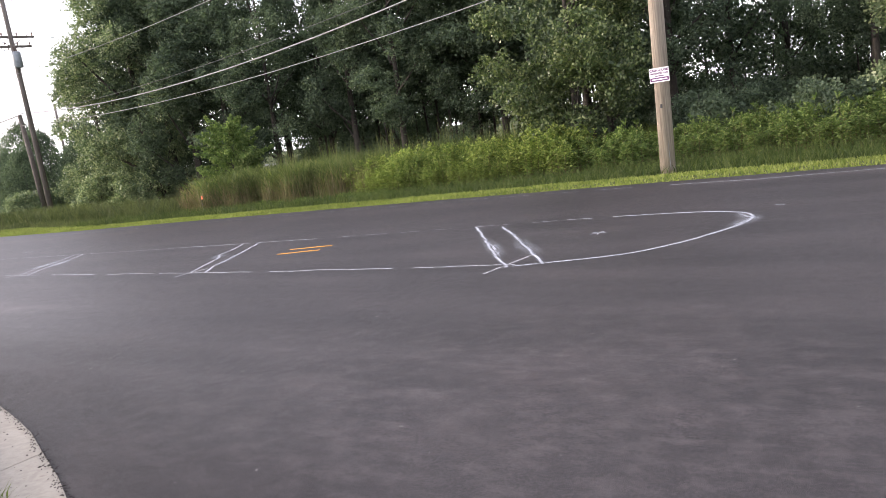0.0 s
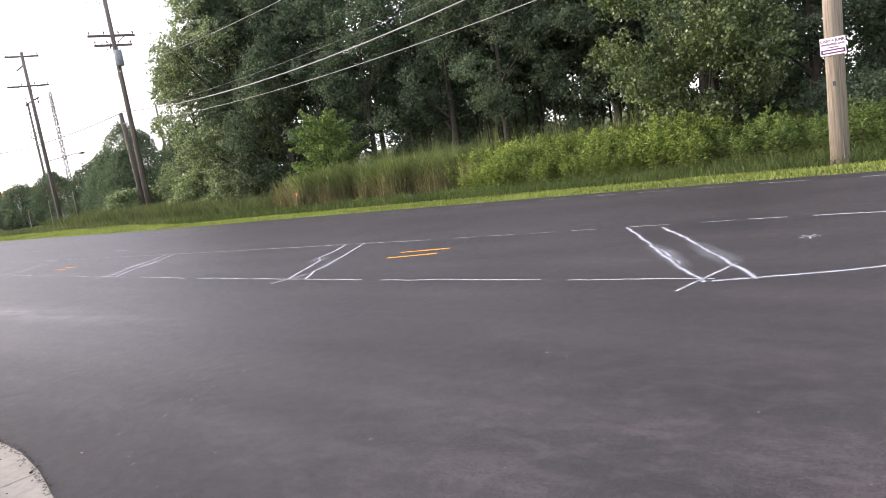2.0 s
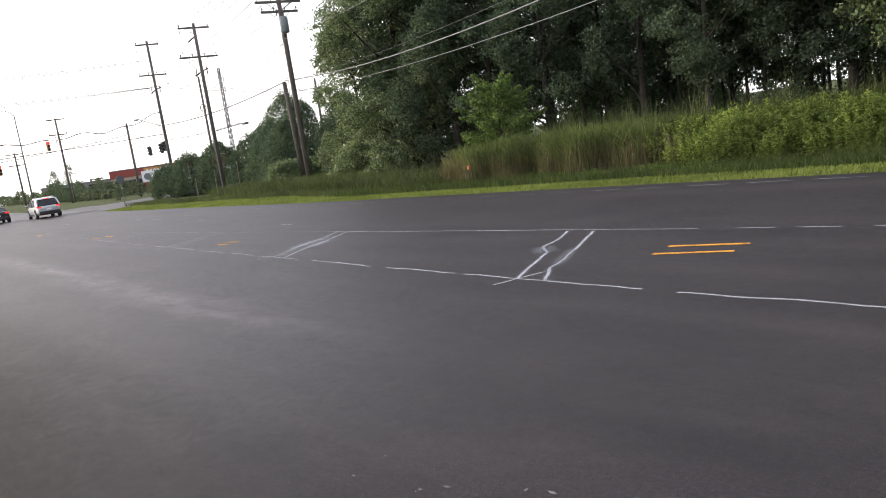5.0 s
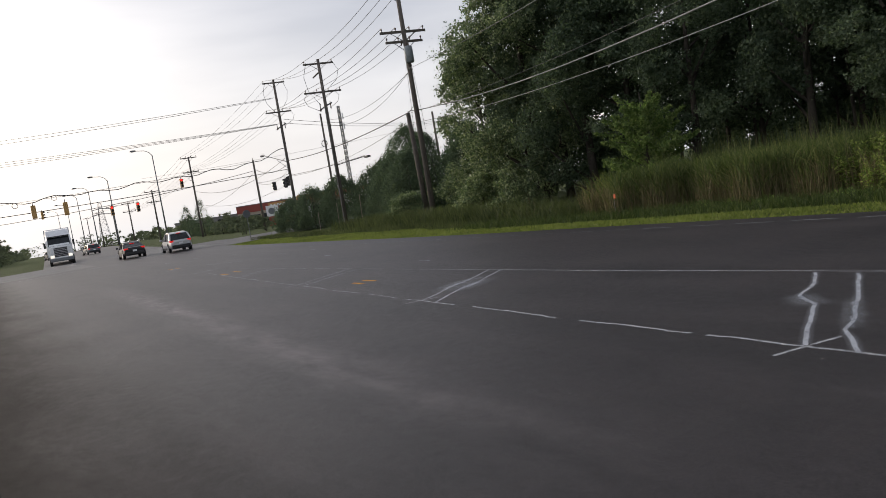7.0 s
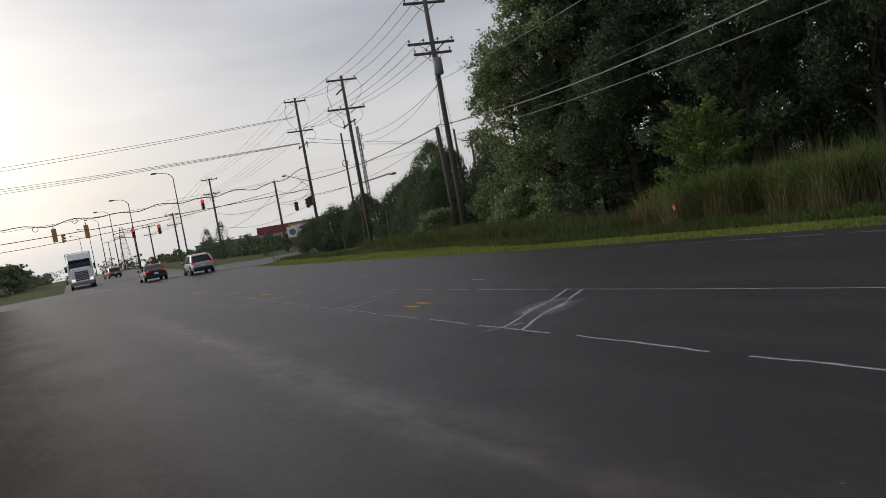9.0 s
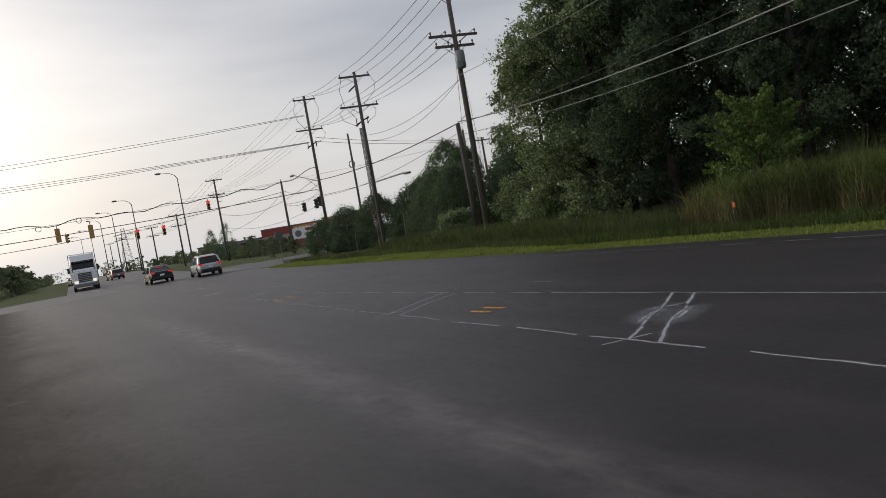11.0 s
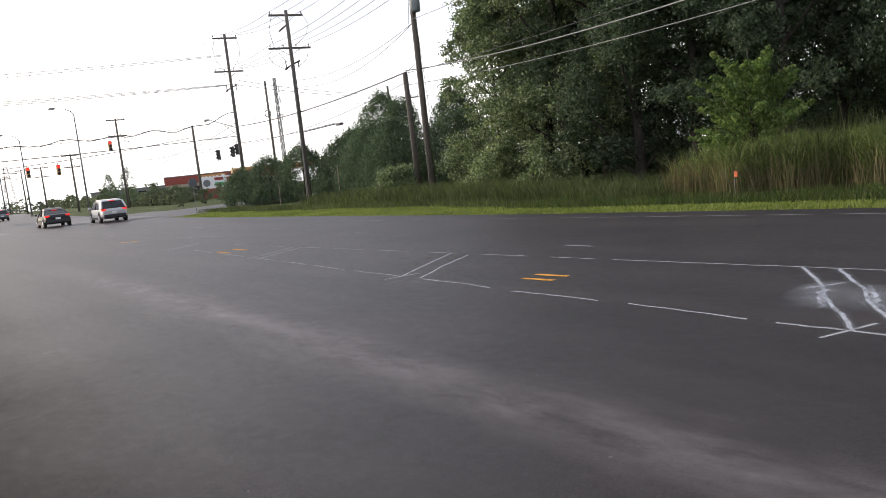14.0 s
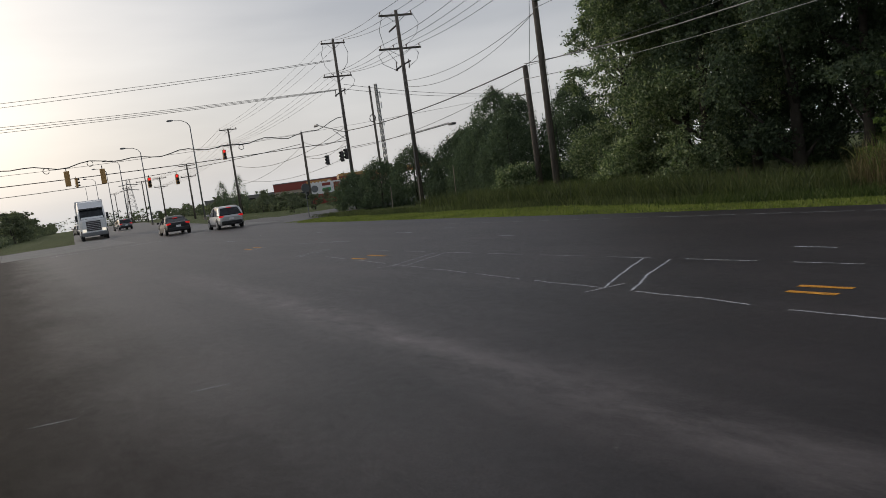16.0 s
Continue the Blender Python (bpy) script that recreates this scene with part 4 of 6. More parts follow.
def put(ob, x, y, turn=0.0, s=1.0, sz=None):
    m = Matrix.Translation((x, y, ground_height(x, y) - 0.08)) @ Matrix.Rotation(turn, 4, "Z")
    ob.matrix_world = m @ Matrix.Diagonal((s, s, sz or s, 1))
    return ob


def copy_tree(ob, x, y, turn, s, sz=None):
    c = copy_thing(ob, Matrix.Identity(4))
    return put(c, x, y, turn, s, sz)


WOOD = "tall broad-leaved tree in the dense dark wood"
back_trees = [tree("wood_tree", 50 + k, 13.5, 3.2, 1.6, 8500, 0.2, LEAF_DARK, WOOD, 0.16, 30, 0.55, single=True) for k in range(3)]
wood_trees = [tree("wood_tree", 40 + k, 13.5, 3.1, 2.0, 42000, 0.118, LEAF_DARK, WOOD, 0.17, 34, 0.42, single=True, per=34) for k in range(4)]
tv = random.Random(9)
places = []
for row, (y, x0, x1, step) in enumerate(((29.5, -35, 14, 4.0), (34.0, -40, 18, 4.2), (40.5, -45, 22, 7.4))):
    x = x0
    while x < x1:
        places.append((row, x + tv.uniform(-1.0, 1.0), y + tv.uniform(-1.6, 1.6) + (1.5 if x > -4 else 0)))
        x += step * tv.uniform(0.85, 1.2) * (1.35 if x > -3 else 1)
placed = set()
for k, (row, x, y) in enumerate(places):
    s = tv.uniform(0.85, 1.15)
    kind = wood_trees[k % 4] if row == 0 else back_trees[k % 3]
    if kind.name not in placed:
        placed.add(kind.name)
        put(kind, x, y, tv.uniform(0, 6), s)
    else:
        copy_tree(kind, x, y, tv.uniform(0, 6), s, s * tv.uniform(0.9, 1.2))
screen = tree("wood_tree", 133, 12.0, 3.4, 0.2, 7200, 0.18, LEAF_DARK, "thin-leaved tree at the back of the wood", 0.13, 30, 0.7, single=True)
for k in range(16):
    x, y = -48 + 4.3 * k + tv.uniform(-0.8, 0.8), 47 + tv.uniform(-1.5, 1.5)
    if k == 0:
        put(screen, x, y)
    else:
        copy_tree(screen, x, y, tv.uniform(0, 6), tv.uniform(0.9, 1.15))
under = tree("undergrowth_bush", 130, 2.9, 1.9, 0.1, 4600, 0.14, LEAF_DARK, "dark undergrowth bush below the wood", 0.05, 10, 0.45, single=True)
for k in range(36):
    x, y = -37 + 54 * ((k * 7 % 36) + tv.uniform(-0.4, 0.4)) / 36, (31.0, 36.0, 43.5, 46.0)[k % 4] + tv.uniform(-1, 1)
    s = tv.uniform(0.7, 1.1) * (0.55 if y > 41 and -29 < x < -6 else 0.9)
    if k == 0:
        put(under, x, y, 0, s)
    else:
        copy_tree(under, x, y, tv.uniform(0, 6), s)
for x, y, s in ((-30.5, 42.5, 1.25), (-27.4, 41.5, 1.2), (-24.8, 43.5, 1.3), (-22.0, 38.5, 1.0), (-23.9, 35.8, 0.9), (-33.0, 44.0, 1.2), (-20.2, 34.0, 0.8), (-26.0, 45.5, 1.4), (-29.0, 46.0, 1.4), (-40.0, 40.0, 1.1), (-44.0, 44.5, 1.2), (-37.0, 36.0, 0.9), (-7.0, 41.0, 1.1), (-6.2, 36.0, 0.9), (-9.0, 47.0, 1.3), (-4.0, 44.0, 1.2), (-10.0, 34.0, 1.1), (-4.0, 34.5, 1.2), (-0.5, 36.0, 1.2), (3.0, 35.0, 1.2), (6.5, 36.0, 1.3), (-12.5, 37.0, 1.1)):
    copy_tree(under, x, y, x, s)
for x, y in ((-31.2, 44.0), (-27.6, 43.2), (-24.2, 44.6), (-34.5, 45.5), (2.0, 43.5), (6.0, 41.5), (-1.5, 46.0)):
    copy_tree(screen, x, y, x, 1.05)
thin = tree("slender_tree", 131, 9.5, 1.5, 3.2, 1800, 0.15, LEAF_DARK, "slender young tree with a thin bare trunk", 0.075, 14, 0.4)
for k in range(24):
    x, y = -23 + 0.62 * k + tv.uniform(-0.4, 0.4), 31.5 + (k * 5 % 8) + tv.uniform(-0.5, 0.5)
    if k == 0:
        put(thin, x, y)
    else:
        copy_tree(thin, x, y, tv.uniform(0, 6), tv.uniform(0.8, 1.15))
put(tree("poplar_tree", 71, 11.0, 3.2, 0.9, 62000, 0.082, LEAF_BROAD, "leafy poplar standing forward of the wood", 0.16, 38, 0.36, per=34), -5.6, 25.6)
put(tree("poplar_tree", 72, 15.5, 4.7, 0.4, 88000, 0.082, LEAF_POPLAR_LIT, "large poplar at the wood's corner, pale leaves brightened as sunlit", 0.28, 64, 0.44, per=36), -32.7, 27.8)
# Takes the darker wood leaf: shade beside the sunlit poplar, put into colour.
put(tree("poplar_tree", 73, 13.0, 3.7, 0.5, 66000, 0.084, LEAF_DARK, "large poplar at the wood's edge, shaded tone in its leaves", 0.22, 40, 0.44, per=36), -28.9, 27.9)
put(tree("poplar_tree", 74, 9.0, 3.0, 0.4, 40000, 0.082, LEAF_POPLAR_LIT, "broad-leaved tree by the meadow, pale leaves with painted glints", 0.15, 28, 0.36, per=34), 5.9, 25.4)
put(tree("poplar_tree", 75, 9.6, 2.9, 0.2, 46000, 0.082, LEAF_POPLAR_LIT, "poplar with hanging leafy boughs", 0.15, 30, 0.36, per=34), -37.2, 28.0)


def sapling(seed, height, spread, label):
    """A young maple: rising and arching branches set round a thin trunk, pointed leaves hanging along them."""
    rng = np.random.default_rng(seed)
    root = thing("sapling", label, "tree")
    wood, pts = Shape(), []
    wood.tube([(0, 0, 0), (0.05, 0.02, height * 0.4), (0.0, 0.06, height * 0.9)], [0.06, 0.045, 0.012], 7)
    for k in range(54):
        t = 0.08 + 0.86 * (k / 53) ** 0.9
        w = k * 2.4 + rng.uniform(-0.4, 0.4)
        reach = spread * (1 - 0.72 * t ** 1.6) * rng.uniform(0.65, 1.12)
        foot = np.array([0.03, 0.04, t * height * 0.72])
        tip = np.array([reach * math.cos(w), reach * math.sin(w), foot[2] + height * (0.12 + 0.17 * rng.uniform())])
        mid = foot * 0.5 + tip * 0.5 + (0, 0, 0.16 * reach)
        wood.tube([foot, mid, tip], [0.016, 0.01, 0.003], 4, False)
        n = int(270 * (0.4 + reach / spread))
        u = rng.uniform(0.28, 1.06, n)[:, None]
        spine = foot * (1 - u) ** 2 + 2 * mid * u * (1 - u) + tip * u * u
        pts.append(spine + rng.normal(0, 1, (n, 3)) * (0.13, 0.13, 0.1) * (1.25 - u) * 1.2 - (0, 0, 0.06))
    part("trunk", wood, BARK, root, "thin grey-brown bark", True)
    v, f = leaves(rng, np.concatenate(pts), 0.07, 1.9, 0.8)
    crown = new("crown", fast_mesh("crown", v, f, LEAF_LIGHT))
    crown.parent = root
    return root


put(sapling(81, 4.75, 2.35, "bright green young maple among the reeds"), -21.7, 23.7)
for k, (x, y, h, r) in enumerate(((-67.2, 27.2, 2.7, 1.8), (-64.3, 28.2, 3.4, 2.0), (-61.3, 29.6, 4.0, 2.2), (-57.9, 31.4, 4.2, 2.5), (-54.4, 30.6, 4.0, 2.1), (-55.2, 33.2, 6.9, 2.7), (-52.0, 32.6, 6.0, 2.3),
                                  (-50.9, 29.6, 4.6, 2.0), (-47.6, 28.6, 4.4, 2.1), (-48.4, 34.4, 6.1, 2.4), (-45.0, 31.6, 4.6, 2.2), (-59.6, 33.4, 4.8, 2.4), (-44.2, 36.0, 6.4, 2.4))):
    put(juniper(90 + k, h, r, int(4600 * r + 1100 * h), "dense dark green juniper bush by the road corner" if h < 5.5 else "tall dark green juniper bush behind the poles"), x, y)
for k, (x, y, h, r) in enumerate(((-43.4, 25.7, 1.8, 1.2), (-37.9, 27.0, 3.2, 1.9), (-35.2, 25.8, 2.4, 1.6), (-39.8, 28.6, 3.4, 1.8), (-31.6, 25.4, 2.2, 1.7))):
    put(tree("shrub", 110 + k, h, r, 0.05, 8000, 0.078, LEAF_POPLAR_LIT, "leafy green shrub at the poplar's foot", 0.04, 16, 0.32), x, y)
put(tree("shrub", 120, 1.9, 1.5, 0.1, 9000, 0.075, LEAF_DARK, "dark leafy shrub behind the herbs", 0.04, 10, 0.35), 2.6, 25.0)
put(tree("shrub", 121, 2.2, 2.0, 0.1, 11000, 0.075, LEAF_DARK, "dark leafy shrub behind the herbs", 0.04, 10, 0.35), -1.5, 27.0)
put(tree("shrub", 122, 2.0, 2.0, 0.1, 11000, 0.075, LEAF_LIGHT, "green leafy shrub at the meadow's edge", 0.04, 10, 0.35), 6.6, 24.4)


# ---- poles and wires ----
def sagging(a, b, sag, n=14):
    a, b = Vector(a), Vector(b)
    return [a.lerp(b, i / n) - Vector((0, 0, sag * 4 * (i / n) * (1 - i / n))) for i in range(n + 1)]


def wire(a, b, sag, r=0.016, mat=None, label="thin black overhead wire", name="overhead_wire"):
    sh = Shape().tube(sagging(a, b, sag), r, 5, False)
    return tagged(part(name, sh, mat or CABLE, smooth=True), label, "wire")


def insulator(parent, x, y, z, m=None):
    part("insulator", Shape().tube([(x, y, z), (x, y, z + 0.08), (x, y, z + 0.1), (x, y, z + 0.2)], [0.025, 0.03, 0.06, 0.035], 7), PORCELAIN, parent)


def arm(parent, z, length, turn, y_off=0.0, pins=3):
    """A wooden cross-arm with braces and pin insulators; turn in degrees about the pole."""
    c, s = math.cos(radians(turn)), math.sin(radians(turn))
    m = Matrix.Translation((0, 0, z)) @ Matrix.Rotation(radians(turn), 4, "Z")
    part("crossarm", Shape().box((0, 0.17, 0), (length, 0.1, 0.13), m), DARK_WOOD, parent)
    for k in (-1, 1):
        part("brace", Shape().tube([m @ Vector((k * length * 0.27, 0.2, -0.05)), m @ Vector((0, 0.14, -0.55))], 0.018, 5), DARK_STEEL, parent)
    tips = []
    for k in range(pins):
        u = -0.46 + 0.92 * k / (pins - 1)
        if pins == 4 and abs(u) < 0.1:
            continue
        q = m @ Vector((u * length, 0.17, 0.065))
        insulator(parent, q.x, q.y, q.z)
        tips.append(q + Vector((0, 0, 0.2)))
    return tips


def pole(x, y, top, r0, r1, label, lean=(0, 0), mat=None):
    z = ground_height(x, y) - 0.35
    root = thing("utility_pole", label, "utility pole", "utility poles along the road", Matrix.Translation((x, y, 0)))
    part("shaft", Shape().tube([(0, 0, z), (lean[0] * 0.5, lean[1] * 0.5, top / 2), (lean[0], lean[1], top)], [r0, (r0 + r1) / 2, r1], 14), mat or DARK_WOOD, root, smooth=True)
    return root


TURN_ARM = 78.0        # the arms stand across the line of poles
ends = {}


def line_pole(key, x, y, top, arms, label, transformer=0.0):
    root = pole(x, y, top, 0.17, 0.115, label)
    ends[key] = []
    for z, length, pins in arms:
        tips = arm(root, z, length, TURN_ARM, pins=pins)
        ends[key].append([Vector((x, y, 0)) + q for q in tips])
    if transformer:
        m = Matrix.Translation((0.34, -0.1, transformer))
        tank = part("transformer", Shape().tube([m @ Vector((0, 0, -0.45)), m @ Vector((0, 0, -0.4)), m @ Vector((0, 0, 0.4)), m @ Vector((0, 0, 0.47))], [0.2, 0.25, 0.25, 0.2], 14), TANK, root, "grey steel transformer can", True)
        for k in (-1, 1):
            part("bushing", Shape().tube([m @ Vector((0.1 * k, 0, 0.45)), m @ Vector((0.13 * k, 0, 0.75))], [0.035, 0.025], 6), PORCELAIN, tank)
        part("bracket", Shape().box((0.14, -0.04, transformer + 0.2), (0.2, 0.12, 0.08)), DARK_STEEL, root)
        part("cutout", Shape().tube([(-0.25, -0.1, transformer + 1.0), (-0.3, -0.1, transformer + 0.65)], [0.03, 0.045], 6), PORCELAIN, root)
    return root


POLE = "tall dark weathered wooden utility pole with crossarms"
line_pole("p1", -39.4, 25.15, 13.6, ((12.9, 2.4, 4), (10.7, 2.7, 4), (10.15, 2.2, 4)), "dark wooden utility pole with a transformer", 9.3)
p2 = line_pole("p2", -57.9, 28.1, 13.3, ((13.0, 2.4, 3), (10.75, 3.0, 4)), POLE)
p3 = line_pole("p3", -75.2, 30.8, 15.2, ((14.9, 2.2, 3), (11.95, 2.6, 4)), POLE)
for owner, z in ((p2, 9.6), (p3, 10.5)):
    part("switch", Shape().tube([(-0.6, -0.3, z - 0.25), (-0.1, 0.0, z), (0.55, 0.3, z + 0.15)], [0.07, 0.05, 0.06], 7), DARK_STEEL, owner, "dark line switch hardware")
    for k in (-0.5, 0.45):
        part("cutout", Shape().tube([(k, k * 0.5, z - 0.3), (k, k * 0.5, z + 0.3)], [0.05, 0.035], 6), PORCELAIN, owner)
    part("riser_cable", Shape().tube([(0.1, -0.16, 0.3), (0.1, -0.15, z * 0.6), (0.1, -0.13, z)], 0.03, 6), GREY_CABLE, owner)
for owner, tops in ((p2, ((1.1, 13.1, 10.9), (-1.0, 13.1, 9.7), (0.9, 10.8, 9.4), (-1.2, 10.8, 9.2))), (p3, ((0.9, 14.9, 12.1), (-0.9, 14.9, 11.9), (1.1, 12.0, 10.5)))):
    for u, za, zb in tops:
        c, s_ = math.cos(radians(TURN_ARM)), math.sin(radians(TURN_ARM))
        q = [(u * c, u * s_, za), (u * c * 1.35, u * s_ * 1.35, (za * 2 + zb) / 3), (u * c * 1.15, u * s_ * 1.15, (za + 2 * zb) / 3), (u * c * 0.35, u * s_ * 0.35, zb)]
        part("jumper_wire", Shape().tube(q, 0.018, 5, False), CABLE, owner)
part("spur_arm", Shape().tube([(-0.7, -0.35, 12.0), (0, 0, 12.35)], 0.06, 6), DARK_WOOD, p2)
for key, x, y, top, arms in (("p4", -118, 31.9, 12.6, ((12.45, 2.4, 4), (10.3, 2.4, 4))), ("p5", -139, 30.0, 9.6, ((9.4, 2.6, 3), (7.6, 2.4, 4))), ("p6", -170, 31.0, 9.6, ((9.4, 2.6, 4), (7.7, 2.6, 4))),
                             ("p7", -205, 33, 11, ((10.8, 2.6, 4),)), ("p8", -245, 35, 11.5, ((11.3, 2.6, 4),)), ("p9", -290, 37, 12, ((11.8, 2.6, 4),))):
    line_pole(key, x, y, top, arms, "distant dark wooden utility pole with crossarms")
stub = pole(-42.5, 26.6, 6.4, 0.17, 0.13, "short dark wooden stub pole beside the transformer pole", (0.9, -0.75))
pr = pole(-0.36, 17.86, 11.0, 0.185, 0.15, "pale weathered wooden utility pole standing in the verge", (0.3, 0.0), WOOD_POLE)
part("tag_plate", Shape().box((0.05, -0.178, 1.52), (0.05, 0.012, 0.09)), DARK_STEEL, pr)
part("ground_wire", Shape().tube([(0.12, -0.15, 0.0), (0.11, -0.14, 3), (0.1, -0.13, 8)], 0.008, 5), GREY_CABLE, pr)
part("pole_band", Shape().tube([(0.0, 0, 6.6), (0.0, 0, 6.68)], 0.175, 12), DARK_STEEL, pr)
p9b = pole(-110.8, 51.1, 16.2, 0.2, 0.14, "dark wooden pole with a coil of cable")
part("cable_coil", Shape().tube([(0.35 * math.cos(a * 0.42) - 0.35, 0.3 * math.cos(a * 0.42), 11.6 + 0.5 * math.sin(a * 0.42)) for a in range(16)], 0.07, 6), CABLE, p9b, "coil of spare black cable")
pole(-96, 62, 13, 0.2, 0.15, "distant dark wooden utility pole with a crossarm")
far_back = line_pole("pb", -78, 52.5, 9.6, ((9.3, 2.2, 4),), "dark wooden utility pole behind the junipers")

for a, b in (("p1", "p2"), ("p2", "p3"), ("p4", "p5"), ("p5", "p6"), ("p6", "p7"), ("p7", "p8"), ("p8", "p9")):
    for r1, r2 in zip(ends[a], ends[b]):
        for q1, q2 in zip(r1, r2):
            wire(q1, q2, 0.35)
for r1, r2 in zip(ends["p3"], ends["p4"]):
    for q1, q2 in zip(r1, r2):
        wire(q1, q2, 0.7, 0.012)
for q in ends["p1"][0]:
    wire(q, q + Vector((42, -7.5, -1.0)), 0.6)
for z, sag in ((8.5, 0.65), (8.15, 1.0)):
    wire((-57.9, 28.0, z), (-39.4, 25.05, 8.4), sag, 0.014)
# communication cables from the stub pole to the pale pole in the verge
wire((-41.6, 25.85, 6.48), (-0.53, 17.7, 6.3), 1.05, 0.026, GREY_CABLE, "thick grey weathered communication cable", "communication_cable")
wire((-41.6, 25.85, 6.35), (-0.53, 17.7, 6.45), 0.65, 0.012, CABLE, "thin black communication cable overhead", "communication_cable")
wire((-41.6, 25.85, 5.75), (-0.53, 17.7, 5.25), 0.73, 0.015, GREY_CABLE, "thin grey weathered communication cable", "communication_cable")
wire((-39.4, 25.0, 8.55), (-0.53, 17.7, 8.55), 0.55, 0.014, GREY_CABLE, "thin grey weathered overhead wire")
wire((-41.6, 25.85, 6.4), (-75.2, 30.7, 7.0), 0.4, 0.036, CABLE, "thick black communication cable", "communication_cable")
wire((-41.6, 25.85, 5.9), (-75.2, 30.7, 5.4), 0.6, 0.016)
wire((-41.6, 25.85, 6.4), (-39.4, 25.0, 6.5), 0.04, 0.016)
wire((-39.3, 25.0, 10.6), (-42.3, 26.5, 5.6), 0.3, 0.012, label="slack thin drop wire beside the pole")
wire((-39.4, 25.1, 12.4), (-40.5, 26.5, 0.5), 0.0, 0.011, label="taut guy wire beside the pole")
# lines crossing the road from the third pole
for dz, k in ((13.05, -0.5), (13.05, 0.4), (10.42, -0.6), (10.42, 0.0), (10.42, 0.6)):
    wire((-75.2 + k * 0.6, 30.5, dz + 0.3), (-101 + k, -36, (dz if dz > 12 else dz + 1.5) + 0.3 + 0.7 * k), 0.7, 0.019)
for k in (-0.5, 0.5):
    wire((-75.2 + k, 31.0, 11.0 + 0.2 * k), (-78 + k, 52.5, 9.5), 0.4, 0.02)
wire((-78, 52.5, 9.5), (-135, 28, 11.5), 0.4, 0.016)
wire((-78, 52.5, 9.2), (-20, 60, 9.0), 0.6, 0.02)


# ---- traffic signals ----
def signal_head(x, y, z, turn, mat, lit=None, label="yellow three-lamp traffic signal hanging on a span wire", s=1.0):
    """Housing with three hooded lamps; turn: degrees to which its face looks (0: towards +x)."""
    root = thing("traffic_signal", label, "traffic signal", "traffic signals at the crossing", Matrix.Translation((x, y, z)) @ Matrix.Rotation(radians(turn), 4, "Z") @ Matrix.Scale(s, 4))
    part("housing", Shape().box((0, 0, 0), (0.26, 0.36, 1.08)), mat, root, bevel=0.03)
    part("hanger", Shape().tube([(0, 0, 0.5), (0, 0, 0.78)], 0.03, 6), DARK_STEEL, root)
    for k, zz in enumerate((0.35, 0.0, -0.35)):
        on = k == lit
        part("lens", Shape().tube([(0.13, 0, zz), (0.15, 0, zz)], 0.135, 14), RED_LENS if on else BLACK, root, "glowing red lamp" if on else "")
        v = Shape()
        for j in range(9):
            a = math.pi * (-0.1 + 1.2 * j / 8)
            v.v += [Vector((0.13, 0.155 * math.cos(a), zz + 0.155 * math.sin(a))), Vector((0.34, 0.165 * math.cos(a), zz + 0.165 * math.sin(a)))]
            if j:
                v.f.append([2 * j - 2, 2 * j - 1, 2 * j + 1, 2 * j])
        part("visor", v, BLACK, root)
    return root


for x, y, z, red in ((-95.6, 16.7, 5.35, 0), (-95.4, 19.5, 5.35, 0), (-95.1, 24.8, 7.4, 0)):
    signal_head(x, y, z, 0, SIGNAL_YELLOW, red, "dark traffic signal with a red light showing", 1.0)
signal_head(-71.5, 7.3, 5.15, 178, SIGNAL_YELLOW, None, "yellow traffic signal seen from its back")
signal_head(-71.9, 9.7, 5.1, 176, SIGNAL_YELLOW, None, "yellow traffic signal seen from its back")
signal_head(-71.65, 7.85, 4.8, 100, SIGNAL_YELLOW, None, "small yellow traffic signal turned sideways", 0.6)
for x, y, z in ((-76.2, 30.95, 5.0), (-77.9, 31.2, 4.9), (-83.8, 32.1, 5.0)):
    signal_head(x, y, z, -60, BLACK, None, "dark traffic signal hanging beside the pole", 0.9)
span = thing("signal_pole", "dark wooden pole holding the signal span wire", "signal pole", m=Matrix.Translation((-94.4, 33.7, 0)))
part("shaft", Shape().tube([(0, 0, 0.1), (0, 0, 9.0)], [0.17, 0.12], 10), DARK_WOOD, span, smooth=True)
part("insulator", Shape().tube([(0, 0, 9.0), (0, 0, 9.25)], [0.05, 0.03], 6), PORCELAIN, span)
wire((-94.4, 33.7, 7.7), (-98.9, -30, 7.5), 2.1, 0.03, CABLE, "black span wire carrying the signals", "span_wire")
wire((-94.4, 33.7, 8.8), (-98.9, -30, 8.4), 1.0, 0.02, CABLE, "black span wire above the signals", "span_wire")
wire((-75.2, 30.8, 6.15), (-65, -34, 5.2), 0.75, 0.03, CABLE, "black span wire carrying the signals", "span_wire")
wire((-75.2, 30.8, 5.75), (-94.4, 33.7, 6.2), 0.25, 0.022, CABLE, "black span wire beside the pole", "span_wire")
loop = []
for k in range(90):
    u = k / 89
    loop.append((-75.2 + 10.2 * u, 30.8 - 64.8 * u, float(np.interp(u, (0, 0.04, 0.09, 0.24, 0.36, 0.45, 1), (8.3, 7.4, 6.9, 6.35, 6.05, 6.15, 7.4))) + 0.12 * math.sin(k * 1.3) + 0.08 * math.sin(k * 0.7)))
tagged(part("signal_cable", Shape().tube(loop, 0.035, 5, False), CABLE), "black signal cable with slack loops", "wire")
for k in (14, 30, 34):
    c = Vector(loop[k]) - Vector((0, 0, 0.2))
    ring = [(c.x, c.y + 0.2 * math.cos(a * 0.5), c.z + 0.2 * math.sin(a * 0.5)) for a in range(13)]
    tagged(part("cable_coil", Shape().tube(ring, 0.025, 5), CABLE), "coil of spare cable on the span wire", "cable coil")
wire((-75.2, 30.8, 6.2), (-94.4, 33.7, 6.2), 0.8, 0.02)
